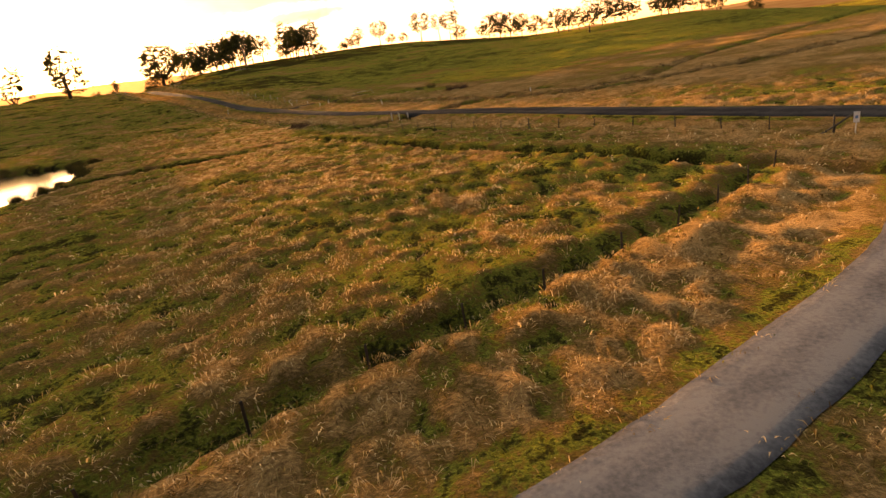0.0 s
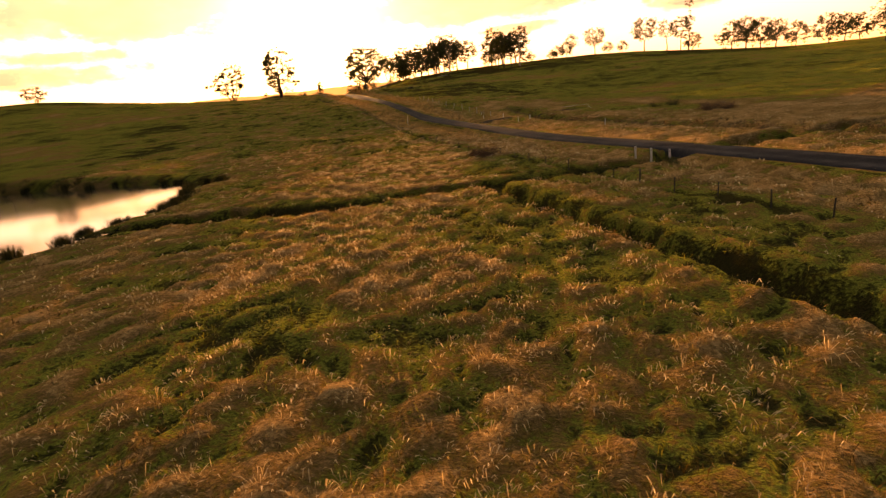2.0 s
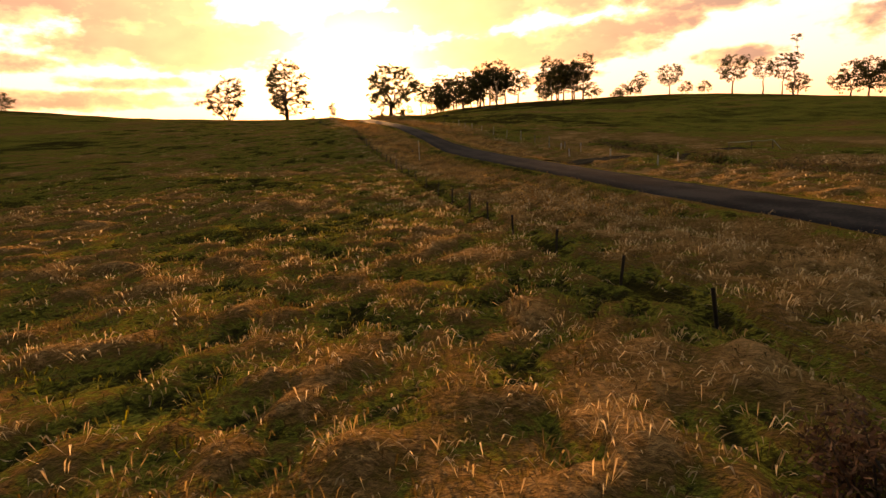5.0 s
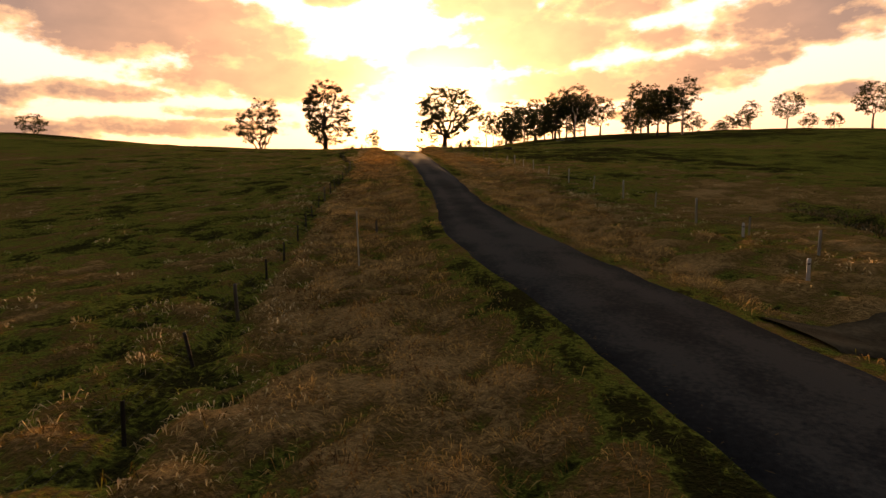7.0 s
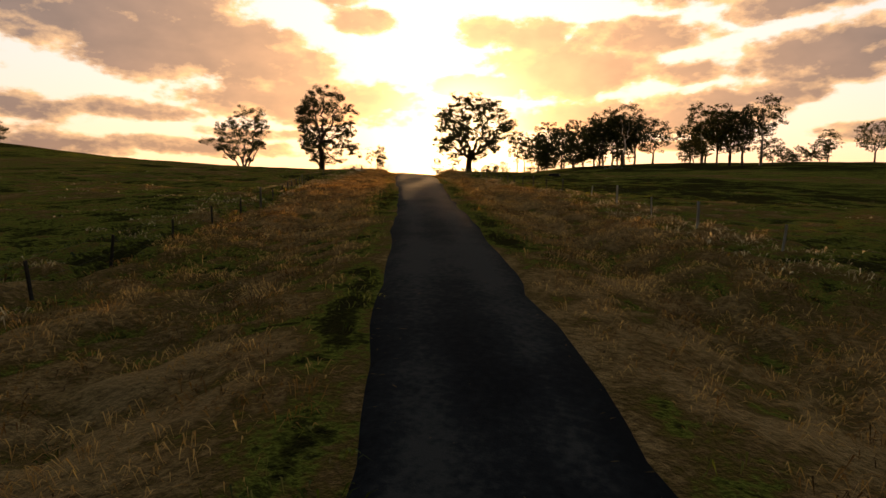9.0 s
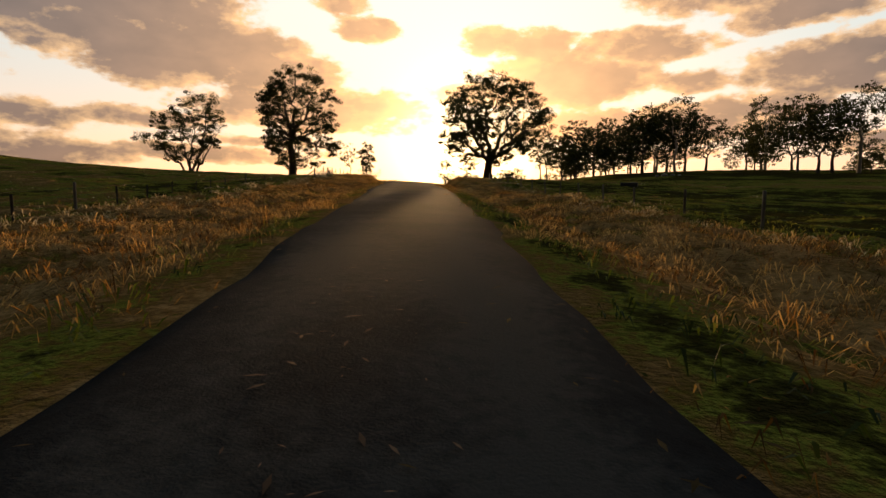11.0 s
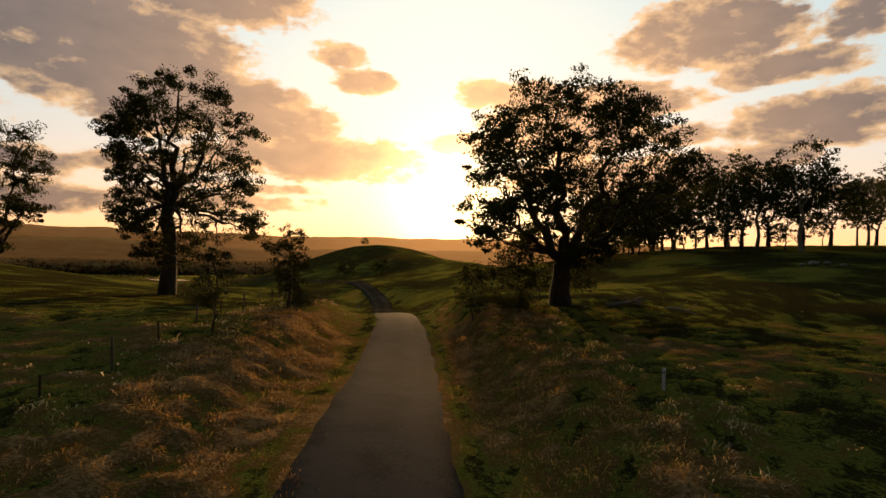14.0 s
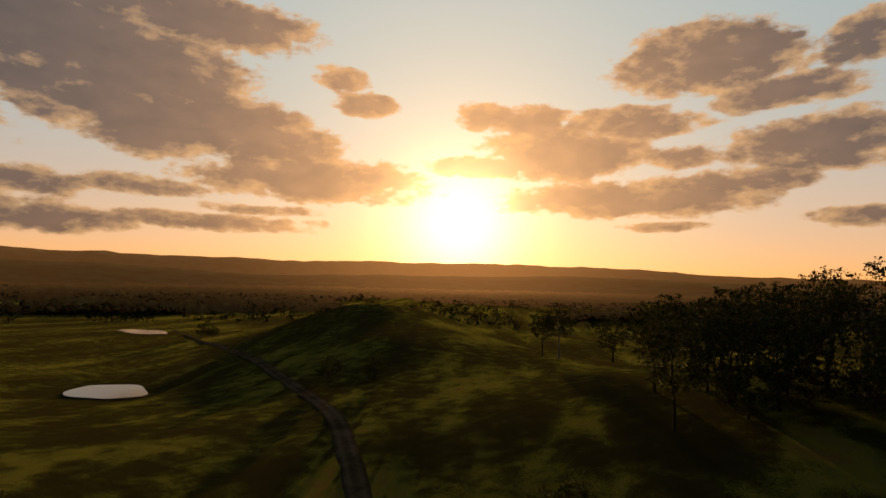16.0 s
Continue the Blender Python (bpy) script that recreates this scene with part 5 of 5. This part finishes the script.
# sedge on the creek and drain banks and in clumps round the pond
grass("sedge", lambda x, y: np.maximum(0.5 * np.exp(-((away(x, y, CREEK_L, 12) - 1.5) / 0.7) ** 2), np.maximum(0.2 * np.exp(-((away(x, y, DRAIN_L, 12) - 0.3) / 0.4) ** 2), 0.5 * np.exp(-((away(x, y, FIELD_L, 12) - 0.6) / 1.2) ** 2))) * smooth(2.2, 3.2, away(x, y, MAIN, 30)), 150000, 9, 0.55, 0.035, SEDGE, 85, "dark sedge along the creek and ditch banks", (-12, 190, -70, 100), spread=0.25, lump=0.3)
grass("reeds", lambda x, y: np.exp(-((within(x, y, POND_R) - 0.6) / 0.8) ** 2) * smooth(-0.1, 0.45, grain(x, y, 2.2, 95)), 90000, 12, 0.85, 0.045, SEDGE, 86, "dark reed clumps round the pond shore", (20, 150, -95, 20), spread=0.3, wild=0.3, lump=0.0)


def litter(name, count, zone, place, size, material, seed, label):
    """Short bits of straw or leaf lying on the road, each a bent sliver; place() gives distance from the middle."""
    rng = np.random.default_rng(seed)
    sel = (fine_main[:, 1] > zone[0]) & (fine_main[:, 1] < zone[1])
    line = fine_main[sel]
    t = np.gradient(line, axis=0)
    t /= np.linalg.norm(t, axis=1)[:, None]
    k = rng.integers(0, len(line), count)
    w = place(rng, line[k, 1])
    x = line[k, 0] - t[k, 1] * w + t[k, 0] * rng.uniform(-0.4, 0.4, count)
    y = line[k, 1] + t[k, 0] * w + t[k, 1] * rng.uniform(-0.4, 0.4, count)
    z = land(x, y, False) + 0.11
    ang, l = rng.uniform(0, 6.283, count), size * (0.4 + 1.2 * rng.random(count) ** 2)
    dx, dy = np.cos(ang) * l, np.sin(ang) * l
    sx, sy = -np.sin(ang) * l * 0.2, np.cos(ang) * l * 0.2
    v = np.stack([np.stack([x - dx, y - dy, z], -1), np.stack([x + sx, y + sy, z + l * 0.1], -1), np.stack([x - sx, y - sy, z + l * 0.1], -1), np.stack([x + dx, y + dy, z + l * 0.1], -1)], 1)
    i = np.arange(count, dtype=np.int32)[:, None] * 4
    data = mesh_of(name, v.reshape(-1, 3), np.concatenate([i + np.array([[0, 2, 1]]), i + np.array([[1, 2, 3]])], 1).reshape(-1, 3))
    tagged(part(name, data, material), label, "litter", kind="stuff")


def edge_of_road(rng, y):
    n = len(y)
    return np.where(rng.random(n) < 0.5, -1, 1) * (1.52 + road_extra(y) - 0.9 * rng.random(n) ** 3 + 0.1)


litter("straw_litter", 2600, (115, 288), edge_of_road, 0.055, DRY, 96, "bits of pale straw along the road edge")
litter("leaf_litter", 700, (186, 236), lambda rng, y: 0.15 + 0.28 * rng.normal(size=len(y)), 0.05, TWIG, 97, "dark leaf and gravel bits along the middle of the road")
litter("straw_litter", 240, (120, 288), lambda rng, y: rng.uniform(-1.6, 1.6, len(y)), 0.045, DRY, 98, "stray bits of straw on the road")


def reed_clump(at, label):
    """A rounded clump of reeds: stiff blades leaning out of one foot."""
    rng = np.random.default_rng(97)
    root = thing("reed_clump", at, label, "reeds", "reed clumps at the pond")
    m = 420
    ang, out = rng.uniform(0, 6.283, m), rng.random(m) ** 0.7
    l = 0.75 * (0.6 + 0.5 * rng.random(m)) * (1.1 - 0.35 * out)
    px, py = np.cos(ang) * out * 0.3, np.sin(ang) * out * 0.3
    tx, ty = px + np.cos(ang) * out * 0.32 + rng.normal(size=m) * 0.06, py + np.sin(ang) * out * 0.32 + rng.normal(size=m) * 0.06
    sx, sy = np.cos(ang * 3.1) * 0.02, np.sin(ang * 3.1) * 0.02
    zero = np.zeros(m)
    v = np.stack([np.stack([px - sx, py - sy, zero - 0.25], -1), np.stack([px + sx, py + sy, zero - 0.25], -1), np.stack([tx, ty, l], -1)], 1)
    part("tuft", mesh_of("tuft", v.reshape(-1, 3), np.arange(3 * m, dtype=np.int32).reshape(-1, 3)), SEDGE, root)
    return root


shore, clump, rng = [], None, random.Random(9)
for i, (x, y) in enumerate(POND_R):
    for k in range(3):
        if rng.random() < (0.8 if x > -66 else 0.25):
            px, py = x + rng.uniform(-1.5, 1.5), y + rng.uniform(-1.5, 1.5)
            cx, cy = -85.0, 72.0
            line = np.linspace(0.93, 1.12, 40)
            zs = land(cx + (px - cx) * line, cy + (py - cy) * line)
            hit = np.nonzero(zs > POND_Z)[0]
            if len(hit):
                f = line[hit[0]] - 0.004
                shore.append((cx + (px - cx) * f, cy + (py - cy) * f))
for x, y in shore:
    if clump is None:
        clump = reed_clump((x, y, POND_Z - 0.02), "dark rounded clump of reeds at the pond edge")
    else:
        copy_thing(clump, pose(x, y, POND_Z - 0.02, 0, 0, rng.uniform(0, 360)) @ Matrix.Scale(rng.uniform(0.7, 1.6), 4))


# ---- fences ----
def picket(name, parent, at, height, lean, turn, material, width=0.045):
    """A star picket: three thin fins, with a blunt top."""
    bm = bmesh.new()
    for k in range(3):
        box(bm, (width, 0.012, height), (math.cos(k * 2.094) * width * 0.45, math.sin(k * 2.094) * width * 0.45, height / 2 - 0.15), None) if k == 0 else None
        if k:
            made = bmesh.ops.create_cube(bm, size=1.0)["verts"]
            bmesh.ops.scale(bm, vec=(width, 0.012, height), verts=made)
            bmesh.ops.rotate(bm, cent=(0, 0, 0), matrix=Matrix.Rotation(k * 2.094, 3, "Z"), verts=made)
            bmesh.ops.translate(bm, vec=(math.cos(k * 2.094) * width * 0.45, math.sin(k * 2.094) * width * 0.45, height / 2 - 0.15), verts=made)
    ob = part(name, bm, material, parent, flat=True)
    ob.matrix_local = pose(*at, lean[0], lean[1], turn)
    return ob


def log_post(name, parent, at, height, lean, turn, material, radius=0.09):
    rng = random.Random(int(abs(at[0] * 13 + at[1] * 7)))
    pts = [(rng.uniform(-0.01, 0.01), rng.uniform(-0.01, 0.01), -0.3 + (height + 0.3) * i / 4) for i in range(5)] + [(0, 0, height + 0.015)]
    ob = part(name, tube_mesh(name, [(pts, [radius * 1.05, radius, radius * 0.97, radius * 0.95, radius * 0.93, 0.01])], 9), material, parent)
    ob.matrix_local = pose(*at, lean[0], lean[1], turn)
    return ob


def fence(label, line, spacing, height, wires, material, every=0, seed=0, wood=TIMBER, width=0.045):
    """Posts every few metres along a line, with plain wires between."""
    rng = random.Random(seed)
    pts = [Vector(p) for p in rounded(line, 0.5)]
    root = thing("fence", (pts[0].x, pts[0].y, ground_z(*pts[0])), label, "fence")
    inv = Vector(root.location)
    spots, run = [pts[0]], 0.0
    for a, b in zip(pts, pts[1:]):
        run += (b - a).length
        if run >= spacing:
            spots.append(b)
            run = rng.uniform(-0.4, 0.4)
    tops = []
    for i, p in enumerate(spots):
        z = ground_z(*p)
        at = Vector((p.x, p.y, z)) - inv
        lean, h = (rng.gauss(0, 3.5), rng.gauss(0, 3.5)), height * rng.uniform(0.94, 1.06)
        if every and i % every == 0:
            log_post("post", root, at, h * 1.05, (lean[0] * 0.4, lean[1] * 0.4), 0, wood, 0.055)
        else:
            picket("post", root, at, h, lean, rng.uniform(0, 120), material, width)
        tops.append(at)
    for w in wires:
        line = []
        for a, b in zip(tops, tops[1:]):
            for f in (0, 0.5):
                line.append(a.lerp(b, f) + Vector((0, 0, height * w - (0.03 if f else 0))))
        line.append(tops[-1] + Vector((0, 0, height * w)))
        part("wire", tube_mesh("wire", [(line, [0.0028] * len(line))], 3), WIRE, root)
    return root


fence("leaning dark steel pickets and wire beside the side road ditch", [(-16, 3.4), (-6.8, 9.7), (-3.7, 12.0), (-0.5, 13.8), (3.0, 16.1), (8.8, 20.1), (13.8, 24.0), (17.2, 26.8)], 3.2, 0.95, (0.9, 0.6, 0.3), STEEL, seed=5)
fence("dark steel pickets and wire between paddock and road", PADDOCK_FENCE, 3.4, 1.02, (0.93, 0.68, 0.42), STEEL, every=7, seed=6)
fence("pale posts and wire on the uphill side of the road", [(-32, 152), (-36.4, 159.4), (-40.1, 165), (-45.9, 172.4), (-52.9, 180.6), (-64, 197)], 4.4, 1.0, (0.92, 0.6, 0.3), STAKE, every=2, seed=7, wood=STAKE)
fence("old dark wooden posts and wire beside the upper paddock", [(-66.5, 200.5), (-75, 212.5), (-86, 229), (-95, 241.5), (-98, 245)], 4.6, 1.0, (0.92, 0.6, 0.3), STEEL, every=1, seed=9)
fence("old wooden fence posts past the crest of the road", [(-119, 238), (-127, 249), (-136, 262), (-149, 281), (-163, 300)], 4.0, 1.1, (0.92, 0.6), STEEL, every=2, seed=8)


def guide_post(at, label):
    root = thing("guide_post", at, label, "post", "white posts at the culvert")
    bm = bmesh.new()
    box(bm, (0.16, 0.10, 1.15), (0, 0, 0.475), None, 0.012)
    part("shaft", bm, WHITE, root)
    bm = bmesh.new()
    box(bm, (0.12, 0.006, 0.06), (0, -0.054, 0.9))
    part("reflector", bm, STEEL, root, "dark reflector plate")
    return root


for x, y in ((-4.6, 86.2), (-3.4, 84.1), (-2.1, 82.4)):
    guide_post((x, y, -0.45), "square white timber guide post beside the culvert")


def pond_stake(x, y, h):
    root = thing("pond_stake", (x, y, POND_Z - 0.75), "thin bare stick standing in the pond water", "stick", "sticks in the pond")
    part("stem", tube_mesh("stem", [([(0, 0, 0), (0.03, 0.02, 0.5 * h + 0.4), (0.10, -0.03, h + 0.75)], [0.035, 0.03, 0.018])], 6), BARK, root)


for x, y, h in ((-73.3, 80.4, 1.0), (-72.6, 78.0, 0.7), (-82.4, 91.0, 0.6)):
    pond_stake(x, y, h)


# ---- roadside things ----
def tube(name, points, radius, material, parent, sides=8, label=""):
    return part(name, tube_mesh(name, [(points, [radius] * len(points))], sides), material, parent, label)


GALV = surface("galvanised_pipe", [(0.3, (0.62, 0.62, 0.61)), (0.7, (0.80, 0.80, 0.78))], size=0.3, rough=0.5, bump=0.1, metal=0.25, coords="Object")
YELLOW = surface("faded_yellow_sheet", [(0.3, (0.62, 0.30, 0.02)), (0.7, (0.78, 0.42, 0.04))], size=0.5, rough=0.45, bump=0.05, coords="Object")
BLACK = surface("black_print", [(0.3, (0.012, 0.012, 0.012)), (0.7, (0.03, 0.03, 0.03))], size=0.3, rough=0.5, bump=0, coords="Object")
POLY = surface("black_poly_tank", [(0.3, (0.012, 0.013, 0.014)), (0.7, (0.035, 0.035, 0.036))], size=0.6, rough=0.5, bump=0.15, coords="Object")
CONCRETE = surface("stained_concrete", [(0.3, (0.13, 0.12, 0.10)), (0.5, (0.24, 0.22, 0.19)), (0.75, (0.34, 0.32, 0.28))], size=0.8, rough=0.9, bump=0.5, coords="Object")


def warning_sign(at, turn):
    """A diamond warning sign on a galvanised pole, with dark bars for its print."""
    root = thing("warning_sign", at, "yellow diamond road warning sign on a steel pole", "sign", turn=turn)
    tube("pole", [(0, 0.03, -0.3), (0, 0.03, 1.0), (0, 0.03, 2.1)], 0.028, GALV, root)
    bm = bmesh.new()
    box(bm, (0.5, 0.012, 0.5), (0, 0, 0), Matrix.Rotation(radians(45), 3, "Y"), 0.004)
    bmesh.ops.translate(bm, vec=(0, -0.02, 1.72), verts=bm.verts)
    plate = part("plate", bm, YELLOW, root, flat=True)
    for k, (w, dz) in enumerate(((0.26, 0.07), (0.34, 0.0), (0.26, -0.07))):
        bm = bmesh.new()
        box(bm, (w, 0.004, 0.04), (0, -0.03, 1.72 + dz))
        part("print_bar", bm, BLACK, plate, flat=True)
    for z in (1.6, 1.84):
        bm = bmesh.new()
        box(bm, (0.12, 0.03, 0.03), (0, 0.01, z), None, 0.005)
        part("clamp", bm, GALV, root)
    return root


warning_sign((-47.4, 143.6, ground_z(-47.4, 143.6) - 0.05), 126)


def stump(at, height, label):
    root = thing("old_post", at, label, "post")
    pts = [(0, 0, -0.2), (0.01, 0.01, 0.3), (0.0, 0.02, height * 0.75), (0.02, 0.0, height), (0.03, 0.0, height + 0.08)]
    part("shaft", tube_mesh("shaft", [(pts, [0.075, 0.065, 0.055, 0.035, 0.006])], 7), TIMBER, root)
    return root


stump(stand(-51.0, 149.7), 0.75, "short split timber post in the dry verge grass")


def farm_gate(at, turn, width=2.3):
    """A galvanised pipe gate: rounded frame, two rails and three uprights."""
    root = thing("farm_gate", at, "galvanised pipe gate of rails and uprights in the fence", "gate", turn=turn)
    h = 1.12
    loop = [(0.0, 0, 0.12), (0.0, 0, h - 0.12), (0.035, 0, h - 0.035), (0.12, 0, h), (width - 0.12, 0, h), (width - 0.035, 0, h - 0.035), (width, 0, h - 0.12), (width, 0, 0.20), (width - 0.035, 0, 0.12), (width - 0.12, 0, 0.10), (0.1, 0, 0.10), (0.0, 0, 0.12)]
    tube("frame", loop, 0.021, GALV, root)
    for z in (0.42, 0.76):
        tube("rail", [(0, 0, z), (width, 0, z)], 0.016, GALV, root)
    for k in range(1, 4):
        tube("upright", [(width * k / 4, 0, 0.10), (width * k / 4, 0, h)], 0.014, GALV, root)
    return root


farm_gate((-114.04, 231.65, ground_z(-114.3, 232.6) - 0.02), 106)


def strainer(at, lean, turn, label):
    """A stout strainer post with a leaning stay."""
    root = thing("strainer_post", at, label, "post")
    log_post("post", root, (0, 0, 0), 1.3, (lean, 0), 0, TIMBER, 0.09)
    part("stay", tube_mesh("stay", [([(1.5 * math.cos(turn), 1.5 * math.sin(turn), 0.0), (0.1 * math.cos(turn), 0.1 * math.sin(turn), 1.0)], [0.06, 0.06])], 8), TIMBER, root)
    return root


strainer(stand(-114.9, 234.5), 2, 1.9, "stout grey timber strainer post with a stay")
strainer(stand(-113.9, 231.4), -2, -2.2, "stout grey timber strainer post with a stay")


def stock_rail(points, label, lean=0):
    """Bent steel pipe rail carried on posts."""
    a = points[0]
    root = thing("pipe_rail", a, label, "rail")
    local = [Vector(p) - Vector(a) for p in points]
    top = [p + Vector((0, 0, 1.0)) for p in local]
    path = []
    for p, q in zip(top, top[1:]):
        path += [p, p.lerp(q, 0.5) - Vector((0, 0, 0.05))]
    path.append(top[-1])
    tube("rail", path, 0.018, GALV, root)
    for p in local:
        log_post("post", root, p, 1.0, (3, -2), 0, TIMBER, 0.04)
    tube("brace", [local[-1] + Vector((0, 0, 0.95)), local[-1] + Vector((0.75, -0.25, 0.0))], 0.018, GALV, root)
    return root


stock_rail([stand(-100.9, 247.0), stand(-99.2, 245.6), stand(-97.4, 245.2)], "bent galvanised pipe rail on old posts in the paddock")
stock_rail([stand(-17.3, 155.0), stand(-15.0, 157.0), stand(-12.7, 159.2)], "pale pipe rail gate across the field entrance")


def white_stake(x, y, h, label="short white painted post beside the road entrance"):
    root = thing("marker_post", stand(x, y), label, "post", "white marker posts")
    bm = bmesh.new()
    box(bm, (0.11, 0.08, h + 0.3), (0, 0, h / 2 - 0.1), None, 0.012)
    part("shaft", bm, WHITE, root)
    bm = bmesh.new()
    box(bm, (0.09, 0.006, 0.05), (0, -0.043, h - 0.12))
    part("reflector", bm, BLACK, root, "dark reflector plate")
    return root


for x, y, h in ((-24.0, 139.5, 0.9), (-22.4, 143.0, 0.9), (-34.6, 155.0, 0.8), (-32.6, 148.0, 0.8), (-28.6, 148.6, 0.8), (-8.1, 122.6, 1.0), (-105.6, 255.4, 1.0), (18.5, 95.5, 0.9)):
    white_stake(x, y, h)


def trough(at, turn):
    """A black moulded drinking trough with thick walls."""
    root = thing("water_trough", at, "black plastic stock water trough in green grass", "trough", turn=turn)
    bm = bmesh.new()
    box(bm, (1.9, 0.75, 0.5), (0, 0, 0.22), None, 0.05)
    bm.faces.ensure_lookup_table()
    top = max((f for f in bm.faces if f.normal.z > 0.9), key=lambda f: f.calc_area())
    inner = bmesh.ops.inset_region(bm, faces=[top], thickness=0.07)
    bmesh.ops.translate(bm, vec=(0, 0, -0.28), verts=top.verts)
    part("basin", bm, POLY, root)
    bm = bmesh.new()
    box(bm, (1.66, 0.5, 0.02), (0, 0, 0.36))
    part("water", bm, WATER, root, "water surface in the trough")
    return root


trough(stand(-87.4, 255.5), 8)


def notice(at, turn, label, w, h, pole):
    root = thing("small_sign", at, label, "sign", turn=turn)
    tube("pole", [(0, 0.02, -0.3), (0, 0.02, pole)], 0.025, GALV, root)
    bm = bmesh.new()
    box(bm, (w, 0.012, h), (0, 0, pole - h / 2), None, 0.003)
    plate = part("plate", bm, WHITE, root, flat=True)
    bm = bmesh.new()
    box(bm, (w * 0.5, 0.004, h * 0.3), (0, -0.009, pole - h * 0.5))
    part("print_bar", bm, surface("blue_print", [(0.3, (0.10, 0.22, 0.40)), (0.7, (0.16, 0.30, 0.50))], size=0.3, rough=0.5, bump=0, coords="Object"), plate, flat=True)
    return root


notice(stand(25.4, 32.4), -38, "small white sign board at the road junction", 0.30, 0.62, 1.25)
notice(stand(-162, 305.4), 30, "small white roadside sign past the crest", 0.35, 0.5, 1.1)
boom = thing("boom_rail", stand(23.9, 32.6), "weathered timber boom rail leaning beside the junction", "rail")
part("beam", tube_mesh("beam", [([(-0.6, -0.2, 0.1), (0.5, 0.1, 0.45), (1.7, 0.3, 0.95)], [0.06, 0.055, 0.05])], 8), TIMBER, boom)
log_post("post", boom, (0.35, 0.05, -0.1), 0.6, (0, 6), 0, TIMBER, 0.06)


def fallen_log(at, turn, length, radius, seed):
    rng = np.random.default_rng(seed)
    root = thing("fallen_log", at, "grey fallen branch lying in the grass under the gum tree", "log", "fallen branches", turn)
    line = branch(rng, (0, 0, radius * 0.7), (1, 0, 0.02), length, 0.0, 6, 0.10)
    part("stem", tube_mesh("stem", [(line, [radius * (1 - 0.1 * i) for i in range(7)])], 8), PALE_BARK, root)
    for k in (2, 4):
        twig = branch(rng, line[k], (0.6, rng.uniform(-1, 1), 0.5), length * 0.35, 0.0, 4, 0.15)
        part("limb", tube_mesh("limb", [(twig, [radius * 0.4 * (1 - 0.18 * i) for i in range(5)])], 6), PALE_BARK, root)
    return root


fallen_log(stand(-114.2, 279.5), 20, 3.4, 0.16, 1)
fallen_log(stand(-112.0, 282.4), 160, 2.6, 0.12, 2)
fallen_log(stand(-109.5, 279.8), -20, 3.0, 0.11, 3)


def boulder(at, size, seed):
    rng = np.random.default_rng(seed)
    bm = bmesh.new()
    bmesh.ops.create_icosphere(bm, subdivisions=2, radius=size)
    for v in bm.verts:
        v.co *= 1 + 0.22 * noise.noise(v.co * 1.7 / size + Vector((seed, 0, 0)))
        v.co.z *= 0.6
    ob = part("boulder", bm, CONCRETE)
    ob.matrix_world = pose(*at, 0, 0, float(rng.uniform(0, 360)))
    return tagged(ob, "weathered grey boulder half sunk in the pasture", "rock", "boulders on the rise")


for k, (x, y, r) in enumerate(((-97.5, 333, 0.8), (-95.8, 334, 0.55), (-99.0, 331.8, 0.45), (-94, 332, 0.4))):
    boulder(stand(x, y, 0.05), r, k)

bush(stand(-7.0, 82.2), 1.1, 66, "dark green shrub on the creek bank", leaves=6000)
bush(stand(-2.6, 80.9), 1.0, 67, "dark green shrub on the creek bank", leaves=6000)
bush(stand(3.5, 152.5), 2.0, 68, "dark brown shrub beside the field ditch", leaves=2500)
bush(stand(0.5, 151.5), 1.6, 69, "dark brown shrub beside the field ditch", leaves=2500)
bush(stand(8.0, 136.0), 2.4, 72, "mound of brown dead bramble in the rough field", material=TWIG, leaves=5000)
bush(stand(10.2, 134.8), 1.9, 73, "mound of brown dead bramble in the rough field", material=TWIG, leaves=4000)
